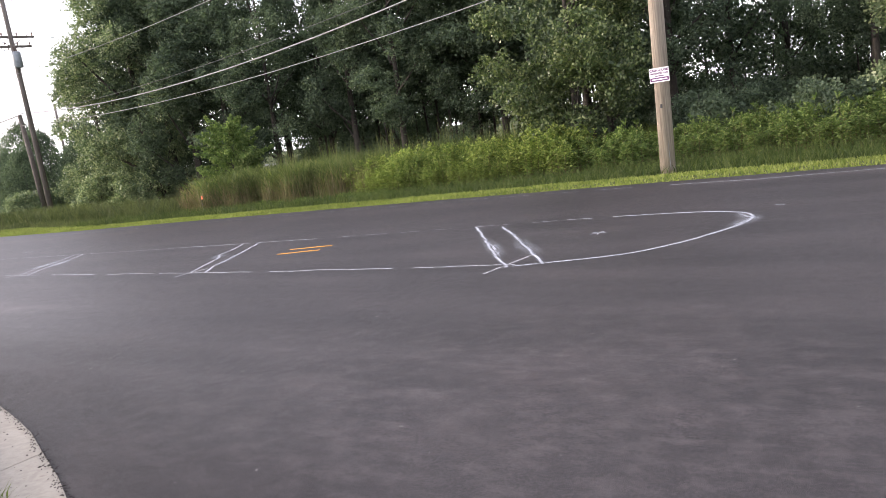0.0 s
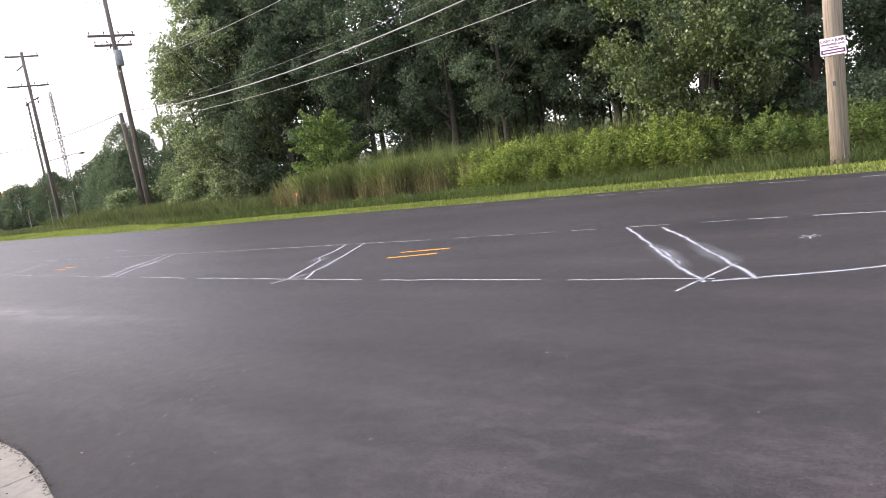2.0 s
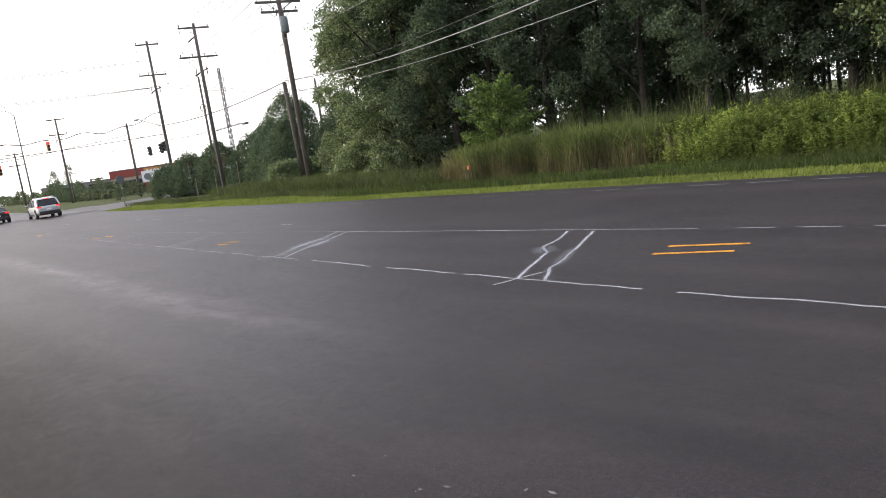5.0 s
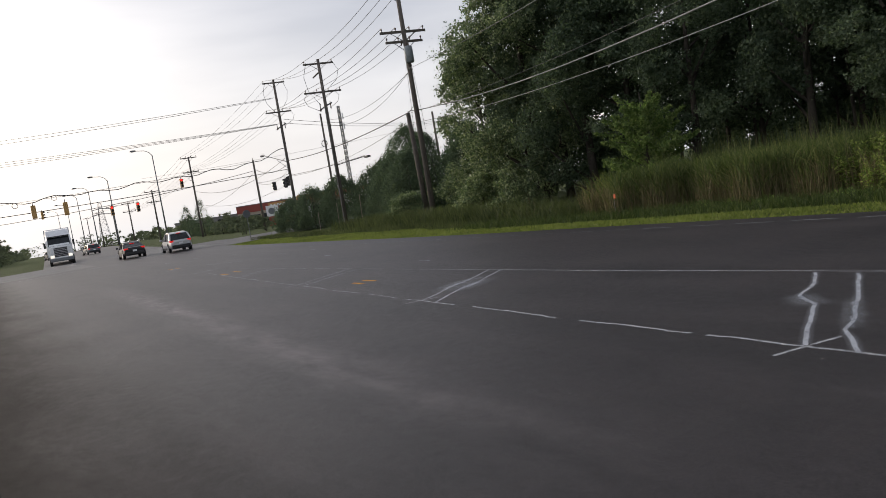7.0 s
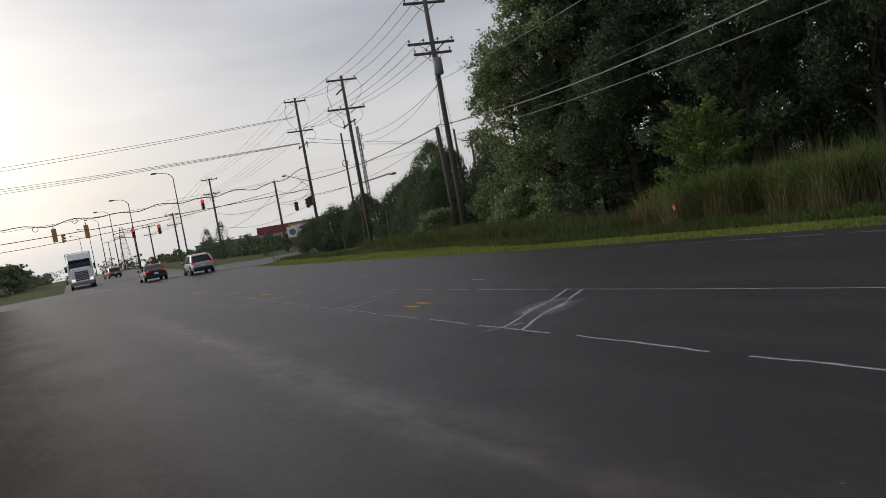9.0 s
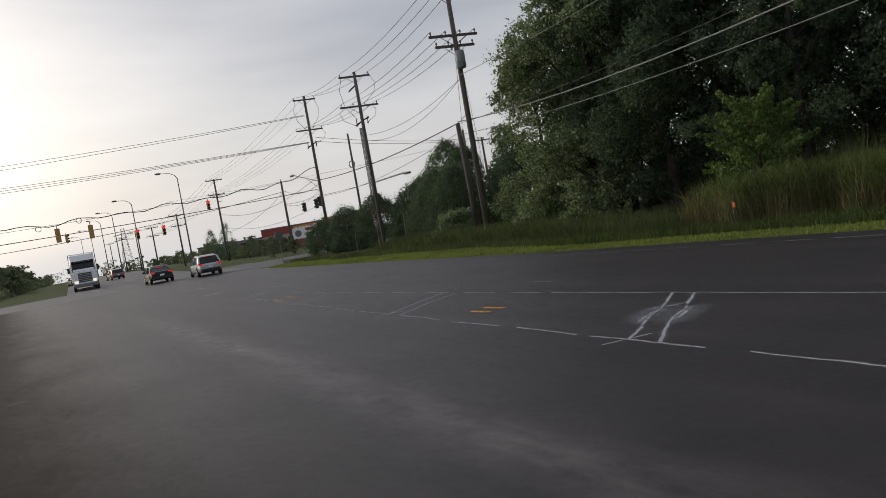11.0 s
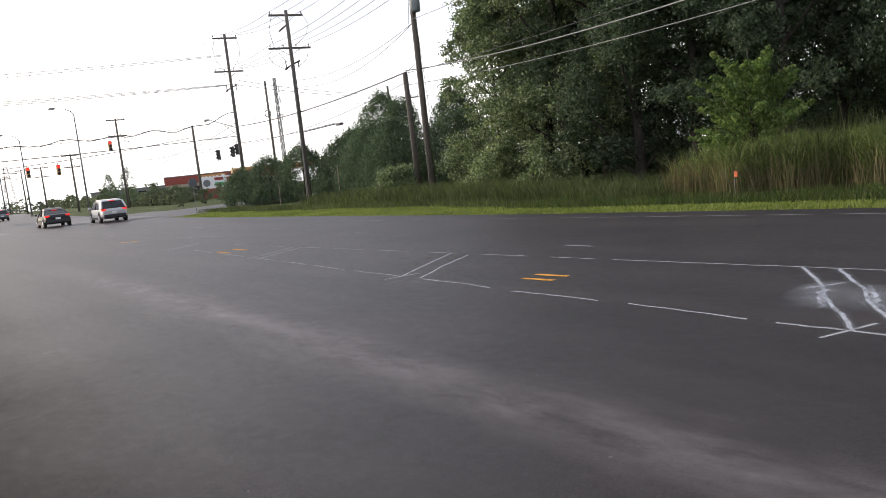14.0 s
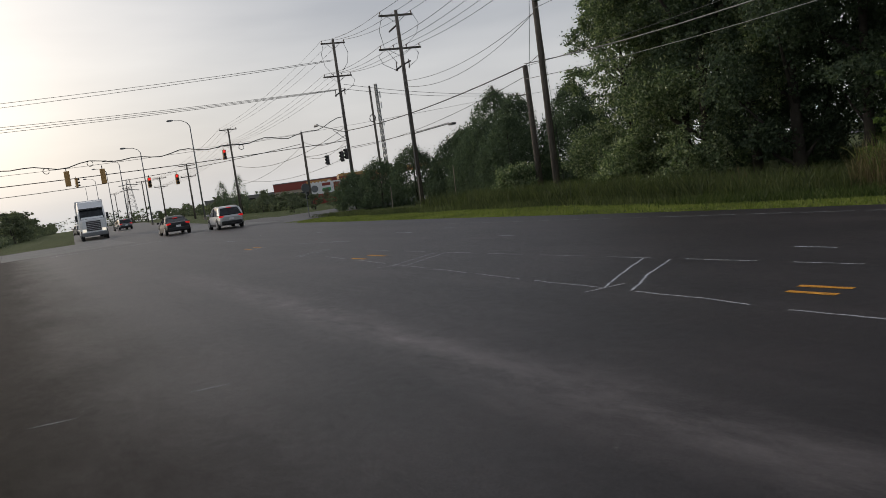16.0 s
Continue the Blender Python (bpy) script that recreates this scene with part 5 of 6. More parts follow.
wire((-75.2, 30.8, 4.8), (-118, 31.9, 5.5), 1.2, 0.02)
wire((-75.2, 30.8, 7.4), (-118, 31.9, 7.4), 1.5, 0.026)
wire((-75.2, 30.8, 6.7), (-94.4, 33.7, 7.9), 0.7, 0.026)
wire((-94.4, 33.7, 7.6), (-118, 31.9, 4.6), 0.9, 0.022)
wire((-75.2, 30.8, 5.5), (-54.6, 29.1, 5.12), 0.12, 0.022, label="dark span wire leading to the bracket lamp")


def street_lamp(x, y, h, reach, turn, label="tall grey steel street lamp with a curved arm"):
    z = lift(x)
    root = thing("street_lamp", label, "street lamp", "street lamps along the road", Matrix.Translation((x, y, z)) @ Matrix.Rotation(radians(turn), 4, "Z"))
    part("base", Shape().tube([(0, 0, -0.1), (0, 0, 0.35)], 0.22, 10), CONCRETE, root)
    part("pole", Shape().tube([(0, 0, 0.3), (0, 0, h - 0.9)], [0.13, 0.07], 10), STEEL, root, smooth=True)
    part("arm", Shape().tube([(0, 0, h - 0.95), (reach * 0.15, 0, h - 0.45), (reach * 0.45, 0, h - 0.1), (reach, 0, h)], [0.06, 0.05, 0.045, 0.04], 7), STEEL, root, smooth=True)
    head = part("lamp_head", Shape().tube([(reach - 0.15, 0, h), (reach + 0.1, 0, h + 0.03), (reach + 0.55, 0, h + 0.02), (reach + 0.75, 0, h)], [0.05, 0.13, 0.14, 0.05], 8), STEEL, root, smooth=True)
    part("lens", Shape().box((reach + 0.35, 0, h - 0.1), (0.4, 0.18, 0.05)), SIGN_WHITE, head)
    return root


street_lamp(-119.3, 27.1, 14.0, 2.2, -100)
street_lamp(-140.3, 23.5, 12.6, 2.2, -100)
for x, y, h in ((-170, 24, 13), (-200, 25, 13.5), (-235, 26, 13.5), (-275, 27, 14)):
    street_lamp(x, y, h, 2.2, -100, "distant grey steel street lamp with a curved arm")
mast = thing("mast_lamp", "street lamp arm bracketed to the utility pole", "street lamp", m=Matrix.Translation((-75.2, 30.8, 0)))
part("arm", Shape().tube([(-0.1, 0, 6.9), (-2.5, -0.2, 7.5), (-5.2, -0.5, 8.2)], [0.05, 0.045, 0.04], 7), STEEL, mast)
part("brace", Shape().tube([(-0.1, 0, 6.2), (-2.5, -0.2, 7.4)], 0.03, 6), STEEL, mast)
part("lamp_head", Shape().tube([(-5.1, -0.5, 8.2), (-5.5, -0.5, 8.25), (-6.0, -0.55, 8.25), (-6.2, -0.55, 8.2)], [0.05, 0.13, 0.13, 0.05], 8), STEEL, mast)
mast2 = thing("bracket_lamp", "dark lamp on a long level bracket from the pole", "street lamp", m=Matrix.Translation((-57.9, 28.1, 0)))
part("arm", Shape().tube([(0.0, 0, 4.85), (3.2, 1.0, 5.05)], 0.035, 6), DARK_STEEL, mast2)
part("lamp_head", Shape().box((3.5, 1.1, 5.0), (0.6, 0.3, 0.16)), DARK_STEEL, mast2, bevel=0.04)

# lattice towers
def lattice(x, y, z0, h, w0, w1, label, steps):
    root = thing("lattice_tower", label, "tower", m=Matrix.Translation((x, y, z0)))
    br = Shape()
    at = lambda t, k: Vector(((w0 + (w1 - w0) * t) * (1 if k in (0, 3) else -1), (w0 + (w1 - w0) * t) * (1 if k < 2 else -1), h * t))
    for k in range(4):
        part("leg", Shape().tube([at(0, k), at(1, k)], 0.12 * h / 30, 5), STEEL, root)
    for i in range(steps):
        a, b = i / steps, (i + 1) / steps
        for k in range(4):
            br.tube([at(a, k), at(b, (k + 1) % 4)], 0.06 * h / 30, 4, False)
            br.tube([at(b, k), at(b, (k + 1) % 4)], 0.06 * h / 30, 4, False)
    part("bracing", br, STEEL, root)
    return root


cell = lattice(-209, 101, 1.0, 30.2, 0.4, 0.28, "slim grey lattice radio mast with antennas", 16)
for k, z in enumerate((24, 25.5, 27, 28.5, 19)):
    part("antenna", Shape().tube([(1.2 * (-1) ** k, 0.4, z - 0.9), (1.2 * (-1) ** k, 0.4, z + 0.9)], 0.2, 7), SIGN_WHITE, cell)
pylon = lattice(-309, 44.5, 1.0, 16.4, 2.0, 0.5, "distant grey lattice power pylon", 8)
for z in (12, 14):
    part("crossarm", Shape().tube([(0, -3.4, z), (0, 0, z + 0.5), (0, 3.4, z)], 0.14, 5), STEEL, pylon)


# ---- vehicles ----
def loft(rings):
    """A closed body from rings of (x, [(y, z), ...])."""
    sh = Shape()
    k = len(rings[0][1])
    for x, ring in rings:
        sh.v += [Vector((x, y, z)) for y, z in ring]
    for i in range(len(rings) - 1):
        for j in range(k):
            sh.f.append([i * k + j, (i + 1) * k + j, (i + 1) * k + (j + 1) % k, i * k + (j + 1) % k])
    sh.f += [list(range(k)), [(len(rings) - 1) * k + j for j in reversed(range(k))]]
    return sh


def wheel(parent, x, y, r, w=0.22):
    tyre = part("wheel", Shape().tube([(x, y - w / 2, r), (x, y - w / 2 + 0.03, r), (x, y + w / 2 - 0.03, r), (x, y + w / 2, r)], [r * 0.92, r, r, r * 0.92], 20), RUBBER, parent, "black rubber tyre")
    s = 1 if y > 0 else -1
    part("rim", Shape().tube([(x, y + s * w * 0.4, r), (x, y + s * (w / 2 + 0.012), r)], [r * 0.66, r * 0.6], 12), RIM, tyre, "pale alloy rim")


def car(x, y, turn, paint, label, tall=1.68, length=4.6, width=1.84, kind="suv", lights="tail", category="car"):
    """A car whose nose points along its +x: a lofted lower body, a tapering glass cabin, painted roof and pillars."""
    root = thing("car", label, category, "cars on the road", Matrix.Translation((x, y, lift(x))) @ Matrix.Rotation(radians(turn), 4, "Z"))
    L, W, suv = length / 2, width / 2, kind == "suv"
    belt = tall * (0.62 if suv else 0.63)
    deck = belt + (0.0 if suv else 0.06)
    hood = belt - 0.05

    def ring(px, w, z0, z1, r=0.14):
        return px, [(-w + r, z0), (w - r, z0), (w, z0 + r), (w * 1.0, (z0 + z1) * 0.5), (w * 0.95, z1 - r * 0.6), (w * 0.95 - r, z1), (-w * 0.95 + r, z1), (-w * 0.95, z1 - r * 0.6), (-w, (z0 + z1) * 0.5), (-w, z0 + r)]
    stations = [(-L, 0.8, 0.44, deck - 0.2), (-L + 0.07, 0.9, 0.34, deck - 0.06), (-L + 0.3, 0.97, 0.27, deck), (-L + 0.9, 1.0, 0.24, deck), (0, 1.0, 0.22, belt), (L - 1.35, 1.0, 0.23, hood + 0.03), (L - 0.75, 0.98, 0.25, hood - 0.06), (L - 0.25, 0.92, 0.28, hood - 0.17), (L, 0.74, 0.38, hood - 0.34)]
    part("body", loft([ring(px, W * k, z0, z1) for px, k, z0, z1 in stations]), paint, root, smooth=False, bevel=0.04)
    if suv:
        run = [(-L + 0.1, belt, 0.9), (-L + 0.5, tall - 0.16, 0.78), (-L + 0.75, tall - 0.09, 0.76), (-0.3, tall - 0.03, 0.77), (0.35, tall - 0.1, 0.76), (1.25, belt - 0.02, 0.88)]
    else:
        run = [(-L + 0.55, deck - 0.02, 0.86), (-L + 1.25, tall - 0.2, 0.74), (-L + 1.6, tall - 0.09, 0.72), (-0.2, tall - 0.03, 0.72), (0.4, tall - 0.11, 0.71), (1.35, belt - 0.03, 0.86)]

    def top(px, k, z):
        low = belt - 0.08
        return px, [(-W * 0.93, low), (W * 0.93, low), (W * (k + 0.03), max(low + 0.02, z - 0.07)), (W * (k - 0.06), z), (-W * (k - 0.06), z), (-W * (k + 0.03), max(low + 0.02, z - 0.07))]
    part("cabin_glass", loft([top(px, k, z) for px, z, k in run]), GLASS, root, "dark tinted windows", bevel=0.03)

    def cap(px, k, z):
        return px, [(-W * k, z - 0.05), (W * k, z - 0.05), (W * (k - 0.05), z + 0.03), (-W * (k - 0.05), z + 0.03)]
    part("roof", loft([cap(px, k, z) for px, z, k in run[1:5]]), paint, root, bevel=0.03)
    for s in (-1, 1):
        for (a, za, ka), (b, zb, kb), r in ((run[0], run[1], 0.075 if suv else 0.06), (run[5], run[4], 0.05)):
            part("pillar", Shape().tube([(a, s * W * 0.9, za - 0.05), (b, s * W * kb, zb - 0.02)], r, 6), paint, root)
        mid = -0.15
        part("pillar", Shape().tube([(mid, s * W * 0.93, belt - 0.05), (mid - 0.04, s * W * 0.78, tall - 0.1)], 0.04, 6), BLACK, root)
        if suv:
            part("quarter_panel", Shape().quad((-L + 0.22, s * W * 0.945, belt - 0.05), (-L + 0.85, s * W * 0.945, belt - 0.05), (-L + 0.98, s * W * 0.8, tall - 0.12), (-L + 0.55, s * W * 0.8, tall - 0.14)), paint, root)
            part("roof_rail", Shape().tube([(-L + 0.8, s * W * 0.68, tall - 0.01), (0.3, s * W * 0.68, tall - 0.02)], 0.022, 6), DARK_STEEL, root)
        part("mirror", Shape().box((0.95, s * (W + 0.09), belt + 0.08), (0.16, 0.2, 0.14)), paint, root, bevel=0.04)
        part("tail_light", Shape().box((-L + 0.12, s * W * 0.76, deck - 0.14), (0.2, W * 0.36, 0.13)), TAIL_LENS if lights == "tail" else STORE_RED, root, "lit red brake light" if lights == "tail" else "", bevel=0.02)
        part("headlight", Shape().box((L - 0.16, s * W * 0.68, hood - 0.27), (0.22, 0.36, 0.12)), HEAD_LENS if lights == "head" else SIGN_WHITE, root, bevel=0.02)
        part("sill", Shape().box((0, s * (W - 0.02), 0.32), (length * 0.6, 0.06, 0.18)), BLACK, root, "black plastic sill")
        for px in (-L + 0.88, L - 0.92):
            part("wheel_arch", Shape().tube([(px, s * (W - 0.05), 0.38), (px, s * (W + 0.012), 0.38)], 0.42, 18), BLACK, root, "dark wheel arch")
            wheel(root, px, s * (W - 0.075), 0.35 if suv else 0.33)
    part("rear_bumper", Shape().box((-L + 0.05, 0, 0.44), (0.2, W * 1.62, 0.26)), BLACK, root, "black plastic bumper", bevel=0.05)
    part("number_plate", Shape().box((-L + 0.0, 0, deck - 0.33), (0.06, 0.34, 0.15)), SIGN_WHITE, root)
    part("high_brake_light", Shape().box((run[1][0] - 0.02, 0, run[1][1] + 0.02), (0.08, 0.34, 0.04)), TAIL_LENS if lights == "tail" else STORE_RED, root)
    return root


car(-69.3, 17.25, 178, SILVER, "silver sport utility car waiting with brake lights on")
car(-73.6, 14.3, 178, BLACK_PAINT, "black saloon car waiting with brake lights on", 1.46, 4.75, 1.82, "saloon")
car(-131, 17.8, 186, GREY_PAINT, "dark grey car driving away beyond the crossing", 1.6, 4.6, 1.85, "suv", "tail")
car(-143, 13.2, 6, GREY_PAINT, "grey car queuing with headlights on", 1.5, 4.6, 1.82, "saloon", "head")
car(-150, 13.9, 6, SILVER, "silver car queuing with headlights on", 1.6, 4.6, 1.82, "suv", "head")


def lorry(x, y, turn):
    """An articulated lorry whose nose points along its +x."""
    root = thing("lorry", "white articulated lorry with a plain box trailer", "lorry", m=Matrix.Translation((x, y, lift(x))) @ Matrix.Rotation(radians(turn), 4, "Z"))
    W = 1.25
    nose = Shape().prism([(-1.05, 0.55), (1.05, 0.55), (1.12, 1.0), (1.0, 1.95), (0.6, 2.1), (-0.6, 2.1), (-1.0, 1.95), (-1.12, 1.0)], -1.9, 0.0)
    part("bonnet", nose, TRUCK_WHITE, root, bevel=0.08)
    cab = loft([(-1.7, [(-W, 0.6), (W, 0.6), (W, 1.9), (1.05, 2.15), (-1.05, 2.15), (-W, 1.9)]), (-2.2, [(-W, 0.6), (W, 0.6), (W, 2.7), (1.05, 3.1), (-1.05, 3.1), (-W, 2.7)]),
                (-3.0, [(-W, 0.6), (W, 0.6), (W, 3.2), (1.1, 3.85), (-1.1, 3.85), (-W, 3.2)]), (-4.6, [(-W, 0.6), (W, 0.6), (W, 3.4), (1.15, 4.0), (-1.15, 4.0), (-W, 3.4)])])
    cab_ob = part("cab", cab, TRUCK_WHITE, root, bevel=0.04)
    part("windscreen", Shape().quad((-1.69, 1.1, 2.12), (-1.69, -1.1, 2.12), (-2.17, -1.06, 3.08), (-2.17, 1.06, 3.08)), GLASS, cab_ob)
    for s in (-1, 1):
        part("side_window", Shape().quad((-1.95, s * (W + 0.006), 1.95), (-2.75, s * (W + 0.006), 1.95), (-2.75, s * (W + 0.006), 2.55), (-2.2, s * (W + 0.006), 2.55)), GLASS, cab_ob)
        part("mirror", Shape().box((-1.75, s * 1.42, 2.3), (0.12, 0.22, 0.6)), BLACK, root)
        part("headlight", Shape().box((-0.06, s * 0.88, 1.0), (0.16, 0.36, 0.26)), HEAD_LENS, root)
        part("tank", Shape().tube([(-3.1, s * 0.95, 0.72), (-4.6, s * 0.95, 0.72)], 0.3, 12), RIM, root)
        part("side_skirt", Shape().box((-12.5, s * 1.22, 0.78), (6.0, 0.04, 0.55)), TRAILER_SKIN, root)
    part("grille", Shape().box((0.01, 0, 1.42), (0.06, 1.3, 0.95)), DARK_STEEL, root, bevel=0.02)
    for k in range(5):
        part("grille_bar", Shape().box((0.05, 0, 1.08 + 0.17 * k), (0.03, 1.24, 0.035)), RIM, root)
    part("visor", Shape().box((-2.08, 0, 3.16), (0.3, 2.2, 0.1)), DARK_STEEL, root)
    part("bumper", Shape().box((0.05, 0, 0.62), (0.3, 2.3, 0.36)), GREY_PAINT, root, "dark grey bumper", bevel=0.06)
    part("chassis", Shape().box((-10, 0, 0.95), (17, 0.9, 0.2)), DARK_STEEL, root)
    tr = part("trailer_box", Shape().box((-12.3, 0, 2.65), (13.6, 2.58, 2.85)), TRAILER_SKIN, root, "grey-white ribbed trailer box", bevel=0.03)
    for k in range(22):
        for s in (-1, 1):
            part("rib", Shape().box((-5.8 - k * 0.62, s * 1.297, 2.65), (0.05, 0.02, 2.6)), TRAILER_SKIN, tr)
    for px in (-0.95, -5.6, -6.9, -16.4, -17.7):
        for s in (-1, 1):
            wheel(root, px, s * 1.08, 0.5, 0.3)
    part("rear_guard", Shape().box((-19.0, 0, 0.6), (0.1, 2.2, 0.14)), DARK_STEEL, root)
    return root


lorry(-92.5, 10.4, -4)

# ---- store beyond the crossing ----
store_m = Matrix.Translation((-145.5, 46.0, 0.05)) @ Matrix.Rotation(radians(70), 4, "Z")      # local x along the front, local -y faces the road
store = thing("store", "low convenience store with a red fascia band", "building", m=store_m)
part("wall", Shape().box((11, 4.5, 1.6), (22, 9, 3.2)), STORE_WALL, store)
part("roof", Shape().box((11, 4.5, 4.62), (22.3, 9.3, 0.14)), ROOF_GREY, store)
part("fascia", Shape().box((11, 4.5, 3.87), (22.2, 9.2, 1.34)), STORE_RED, store, "red fascia band")
part("sign_panel", Shape().box((8.2, -0.14, 3.9), (4.6, 0.06, 1.0)), STORE_ORANGE, store, "pale red-orange sign panel")
for k in range(5):
    part("sign_bar", Shape().box((6.5 + k * 0.62, -0.19, 3.9), (0.36, 0.04, 0.42)), SIGN_WHITE, store)
part("sign_disc", Shape().tube([(10.0, -0.16, 3.9), (10.0, -0.24, 3.9)], 0.36, 16), SIGN_WHITE, store)
for k in range(6):
    win = part("window", Shape().box((3.0 + k * 2.9, -0.03, 1.5), (2.4, 0.08, 2.2)), GLASS, store)
    part("frame", Shape().box((3.0 + k * 2.9, -0.06, 2.66), (2.5, 0.1, 0.1)), STEEL, win)
canopy = thing("fuel_canopy", "flat fuel station canopy with an orange band", "canopy", m=Matrix.Translation((-128, 57.0, -1.0)) @ Matrix.Rotation(radians(70), 4, "Z"))
part("roof_band", Shape().box((5, 4, 5.3), (20, 8, 0.9)), STORE_ORANGE, canopy)
part("stripe", Shape().box((5, -0.03, 5.15), (20.1, 0.06, 0.3)), STORE_RED, canopy)
for px in (-3, 4, 11):
    for py in (1.5, 6.5):
        part("post", Shape().box((px, py, 2.4), (0.4, 0.4, 5.0)), SIGN_WHITE, canopy)
board = thing("price_board", "white roadside price board with coloured panels", "sign", m=Matrix.Translation((-113.6, 43.2, 0.5)) @ Matrix.Rotation(radians(70), 4, "Z"))
part("panel", Shape().box((0, 0, 2.1), (4.6, 0.2, 1.7)), SIGN_WHITE, board, bevel=0.03)
part("red_square", Shape().box((1.7, -0.12, 2.1), (0.9, 0.05, 1.3)), STORE_RED, board)
part("green_square", Shape().box((0.2, -0.12, 1.85), (1.2, 0.05, 0.5)), POSTER_GREEN, board)
part("red_bar", Shape().box((0.2, -0.12, 2.6), (1.2, 0.05, 0.4)), STORE_RED, board)
part("grey_disc", Shape().tube([(-1.5, -0.11, 2.1), (-1.5, -0.15, 2.1)], 0.5, 14), GREY_PAINT, board)
part("base", Shape().box((0, 0, 0.6), (4.2, 0.3, 1.4)), STORE_RED, board)
for x, y, w, d, h, t in ((-230, 64, 22, 12, 3.2, 78), (-185, 72, 16, 12, 3.4, 72)):
    far = thing("warehouse", "pale low commercial building far down the road", "building", m=Matrix.Translation((x, y, lift(x))) @ Matrix.Rotation(radians(t), 4, "Z"))
    part("wall", Shape().box((0, 0, h / 2), (w, d, h)), FAR_WALL, far)
    part("roof", Shape().box((0, 0, h + 0.1), (w + 0.4, d + 0.4, 0.2)), ROOF_GREY, far)
    for k in range(6):
        part("window", Shape().box((-w * 0.4 + k * w * 0.16, -d / 2 - 0.02, 1.8), (w * 0.09, 0.08, 1.4)), GLASS, far)

# signs and posts
post = thing("sign_post", "small round sign on a thin steel post", "sign", m=Matrix.Translation((-66.2, 22.8, 0.0)))
part("post", Shape().tube([(0, 0, -0.1), (0, 0, 2.3)], 0.03, 6), STEEL, post)
part("plate", Shape().tube([(0.03, 0, 2.25), (0.06, 0, 2.25)], 0.34, 16), GREY_PAINT, post)
for x, y, h in ((-53.2, 25.4, 2.0), (-47.6, 24.6, 2.3), (-58.8, 26.2, 1.6)):
    st = thing("marker_stake", "thin pale wooden stake in the grass", "stake", "stakes along the verge", Matrix.Translation((x, y, ground_height(x, y) - 0.1)))
    part("shaft", Shape().tube([(0, 0, 0), (0.12, 0, h)], 0.025, 6), WOOD_POLE, st)
sg = thing("poster_sign", "white plastic sign with purple print on the pole", "sign", m=Matrix.Translation((-0.33, 17.675, 2.25)) @ Matrix.Rotation(radians(4), 4, "Z"))
part("sheet", Shape().box((0.05, -0.012, 0), (0.46, 0.008, 0.34)), SIGN_WHITE, sg)
for text, z, size in (("CASH 4 JUNK", 0.088, 0.073), ("UNWANTED CARS", 0.022, 0.049)):
    cu = bpy.data.curves.new("lettering", "FONT")
    cu.body, cu.size, cu.align_x, cu.extrude, cu.offset = text, size, "CENTER", 0.001, 0.0022
    cu.materials.append(SIGN_PURPLE)
    lt = new("lettering", cu)
    lt.parent = sg
    lt.matrix_local = Matrix.Translation((0.05, -0.02, z)) @ Matrix.Rotation(radians(90), 4, "X")
part("small_print", Shape().box((0.05, -0.018, -0.022), (0.2, 0.004, 0.02)), SIGN_PURPLE, sg)
part("number_bar", Shape().box((0.05, -0.018, -0.1), (0.43, 0.004, 0.085)), SIGN_PURPLE, sg)
part("number_stroke", Shape().box((0.05, -0.022, -0.1), (0.36, 0.004, 0.03)), SIGN_WHITE, sg)
ds = thing("dead_stalks", "pale broken dead stalks standing in the grass", "dead stalk", m=Matrix.Translation((-27.4, 22.6, ground_height(-27.4, 22.6) - 0.1)))
for k in range(6):
    part("stalk", Shape().tube([(0.09 * k - 0.25, 0.05 * (k % 3), 0), (0.08 * k - 0.3 + 0.05 * (-1) ** k, 0.04 * k, 0.5), (0.11 * k - 0.38 + 0.1 * (-1) ** k, 0.03 * k, 0.75 + 0.12 * (k % 4))], [0.022, 0.016, 0.006], 6), STRAW, ds)
fl = thing("marker_flag", "small orange marker flag on a wire among reeds", "flag", m=Matrix.Translation((-20.4, 20.5, ground_height(-20.4, 20.5) - 0.1)))
part("wire_stem", Shape().tube([(0, 0, 0), (0, 0, 0.9)], 0.006, 5), STEEL, fl)
part("pennant", Shape().prism([(-0.006, 0.74), (0.006, 0.74), (0.006, 0.88), (-0.006, 0.88)], 0.0, 0.09), FLAG_ORANGE, fl)

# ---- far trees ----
# Far trees: the haze is in their leaf colour.
far_base = [tree("far_tree", 140 + k, 5.0, 2.0, 0.1, 2200, 0.27, LEAF_HAZED, "distant roadside tree, leaves greyed for haze", 0.12, 14, 0.42, 3, single=True) for k in range(3)]
fr = random.Random(17)
spots = [(-84.5 - 0.5 * k, 47 - 2.2 * k, 0.34) for k in range(9)] + [(-113, 33.6, 0.4), (-117, 36, 0.4), (-108, 36, 0.45), (-111, 38.5, 0.42), (-106.5, 40.5, 0.42), (-104, 43, 0.45), (-129, 34, 0.35), (-146, 36, 0.5), (-100, 47, 0.5), (-115, 38.5, 0.4), (-109, 34.6, 0.4),
         (-150, 4.0, 0.95), (-156, 3.0, 1.1), (-162, 5.5, 1.05), (-172, 4, 1.1), (-182, 7, 0.9), (-143, -1, 0.6), (-160, -6, 1.0), (-152, 0.5, 0.8)]
for k in range(38):
    x = -126 - 5.5 * k + fr.uniform(-2, 2)
    spots.append((x, 36 + 0.085 * (-x - 120) + fr.uniform(-1, 6), fr.choice((0.3, 0.4, 0.5, 0.7))))
    if k % 2:
        spots.append((x - 50, 3.0 + 0.085 * (-x - 100) + fr.uniform(-12, -2), fr.uniform(0.6, 1.1)))
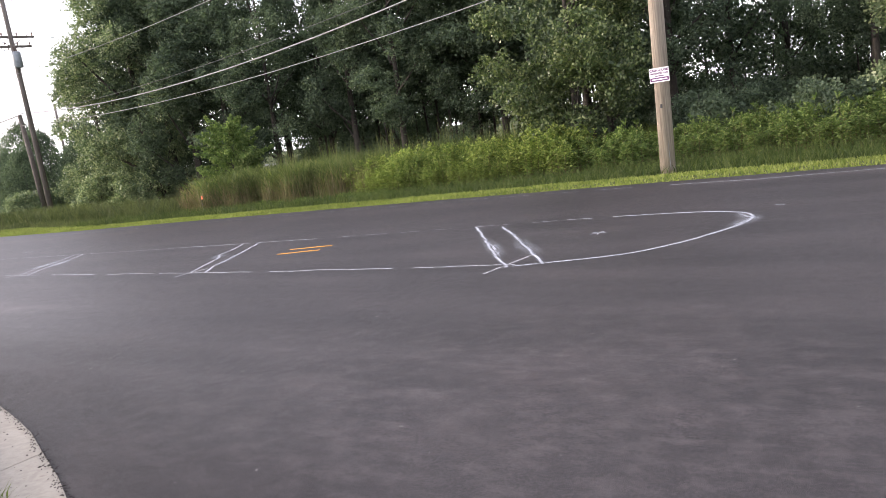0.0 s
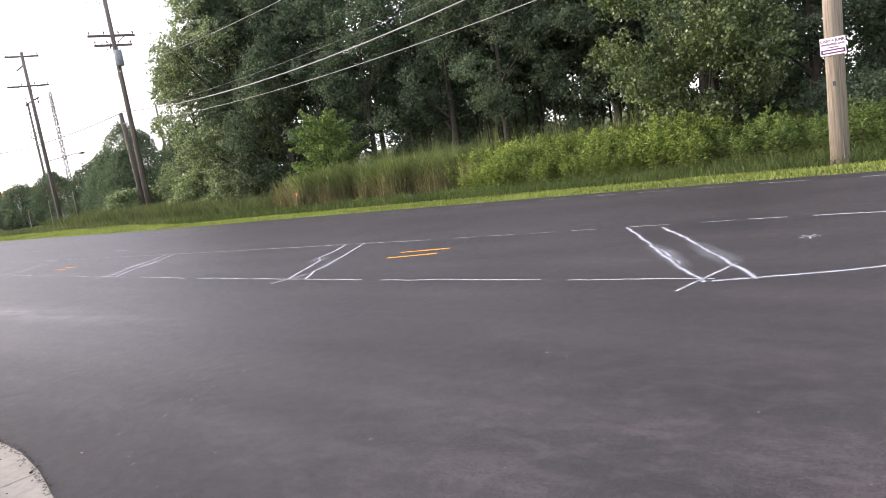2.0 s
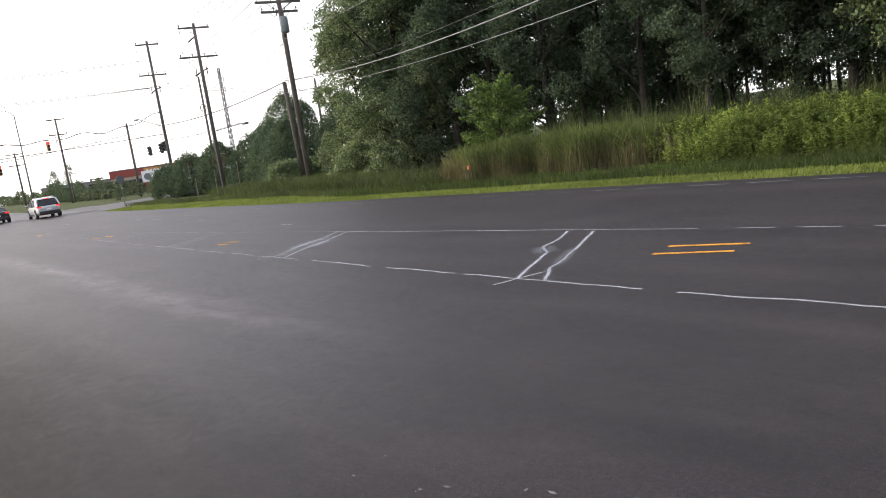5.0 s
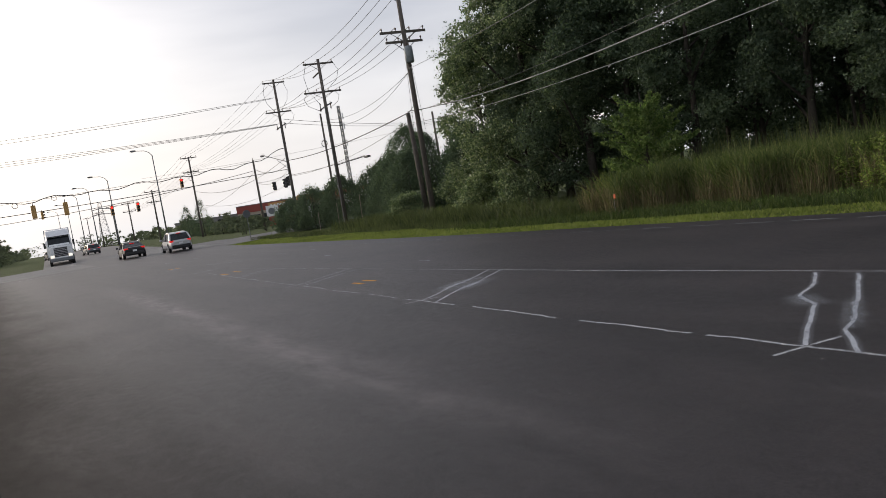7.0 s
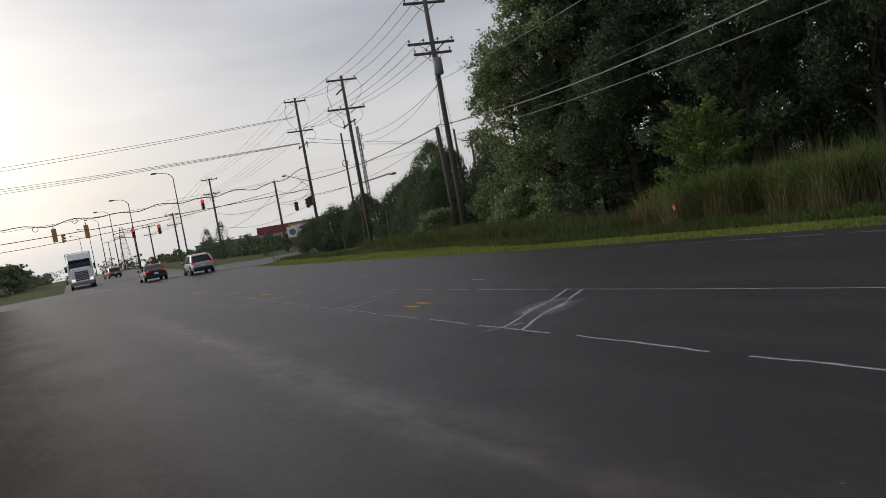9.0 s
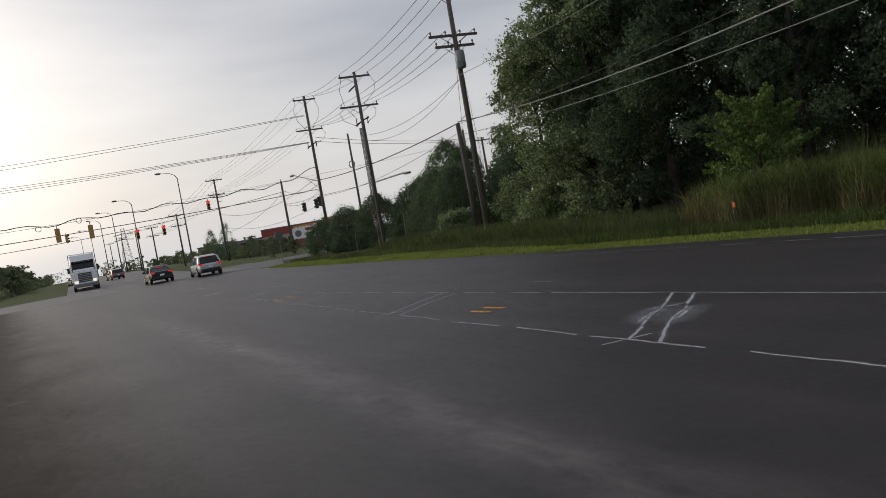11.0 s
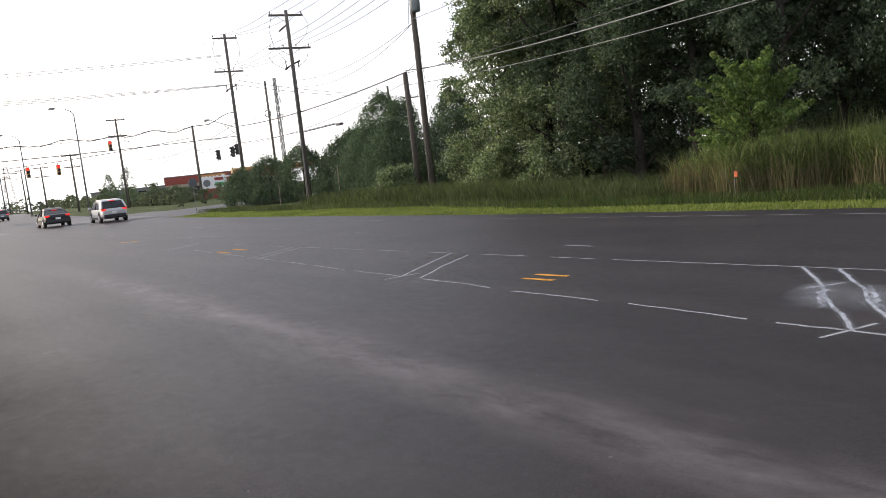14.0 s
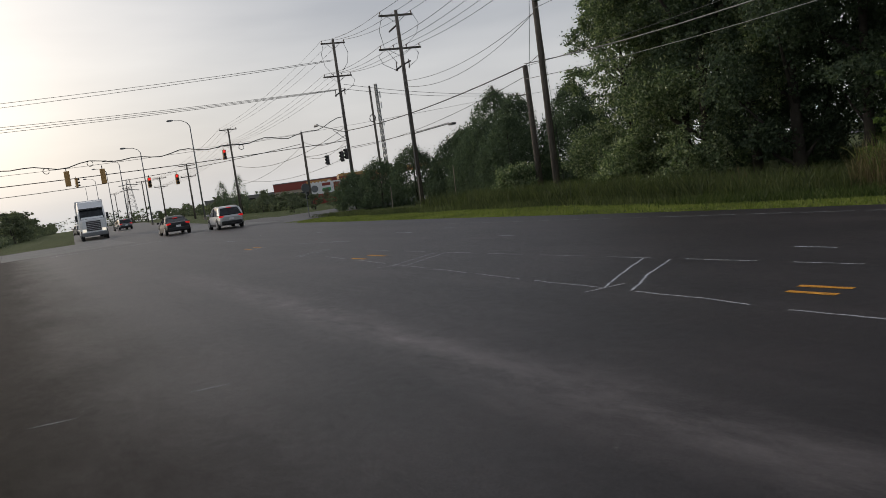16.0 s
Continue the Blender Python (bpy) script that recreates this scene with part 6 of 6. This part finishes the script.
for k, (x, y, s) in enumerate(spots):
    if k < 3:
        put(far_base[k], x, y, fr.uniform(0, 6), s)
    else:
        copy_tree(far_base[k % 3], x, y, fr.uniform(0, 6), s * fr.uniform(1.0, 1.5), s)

for k, (x, y, h, r) in enumerate(((-123, 33.5, 5.6, 1.25), (-137, 34.5, 5.2, 1.2), (-141, 36.0, 3.6, 1.0))):
    put(juniper(190 + k, h, r, 3400, "slender grey-green conifer beyond the crossing"), x, y)


def hedge(seed, a, b, height, depth, n, label):
    """A rough hedge from a to b: a row of uneven leafy mounds on short stems."""
    rng = np.random.default_rng(seed)
    a, b = Vector(a), Vector(b)
    root = thing("hedge", label, "hedge", "hedges beyond the crossing")
    stems, lobes = [], [((a.x, a.y, height * 0.4), (1.0, depth, height * 0.4))]
    count = max(3, int((b - a).length / 2.2))
    for k in range(count):
        q = a.lerp(b, (k + rng.uniform(0.2, 0.8)) / count)
        h = height * rng.uniform(0.6, 1.25)
        lobes.append(((q.x, q.y + rng.uniform(-0.4, 0.4), h * 0.5), (1.5, depth, h * 0.5)))
        stems.append(Shape().tube([(q.x, q.y, -0.2), (q.x + 0.1, q.y, h * 0.6)], [0.06, 0.03], 5))
    m = Matrix.Translation((0, 0, lift((a.x + b.x) / 2) - 0.1))
    root.matrix_world = m
    for sh in stems:
        part("stem", sh, BARK, root)
    v, f = leaves(rng, crown_points(rng, n, lobes, 0.6), 0.24)
    crown = new("crown", fast_mesh("crown", v, f, LEAF_HAZED))
    crown.parent = root


# The far hedges share the haze-toned leaf colour.
HEDGE = "rough hedge along the far street, leaves greyed for haze"
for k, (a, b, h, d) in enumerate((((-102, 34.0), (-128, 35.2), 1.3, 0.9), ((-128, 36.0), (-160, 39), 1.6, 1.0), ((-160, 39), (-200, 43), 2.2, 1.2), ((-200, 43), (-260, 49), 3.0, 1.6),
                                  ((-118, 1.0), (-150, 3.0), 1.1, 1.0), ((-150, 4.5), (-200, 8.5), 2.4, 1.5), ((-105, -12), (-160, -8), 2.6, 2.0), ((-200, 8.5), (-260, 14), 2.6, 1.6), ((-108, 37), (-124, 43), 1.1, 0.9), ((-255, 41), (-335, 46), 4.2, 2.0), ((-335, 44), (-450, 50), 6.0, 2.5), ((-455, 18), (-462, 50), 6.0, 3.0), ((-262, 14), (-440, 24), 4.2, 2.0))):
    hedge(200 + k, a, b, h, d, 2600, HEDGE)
# a tuft growing in the gutter joint
rng = np.random.default_rng(31)
base = np.stack([rng.normal(-0.05, 0.12, 500), rng.normal(1.32, 0.06, 500), np.full(500, 0.015)], 1)
v, f = blades(rng, base, 0.09, 0.008, 0.8)
stuff("gutter_weeds", v, f, BLADE, "tuft of weeds growing on the gutter", "grass")
# crumbs and dead leaf scraps lying along the ragged edge of the asphalt
crumbs, faces = [], []
for i in range(1100):
    px = rng.uniform(-3.6, 3.6)
    py = edge_near(px) + (rng.normal(-0.012, 0.018) + 0.02 * math.sin(px * 9) * math.sin(px * 23) if i > 90 else -rng.uniform(0.03, 0.42))
    s, a = rng.uniform(0.002, 0.007) * (1.0 if i > 90 else 1.7), rng.uniform(0, 6.28)
    k = len(crumbs)
    crumbs += [(px + s * (1.5 if j % 2 else 0.8) * math.cos(a + j * 1.57), py + s * (1.5 if j % 2 else 0.8) * math.sin(a + j * 1.57), 0.013) for j in range(4)] + [(px, py, 0.016 + s * 0.5)]
    faces += [(k + j, k + (j + 1) % 4, k + 4) for j in range(4)]
stuff("asphalt_crumbs", np.array(crumbs), np.array(faces), CRUMB, "dark asphalt crumbs and leaf scraps along the gutter", "debris")
base = zone(rng, 9000, -40, 4, lambda x: edge_near(x) - 3.5, lambda x: edge_near(x) - 0.62)
v, f = blades(rng, base, 0.1, 0.02, 0.5)
stuff("kerb_grass", v, f, BLADE, "short grass behind the kerb", "grass")
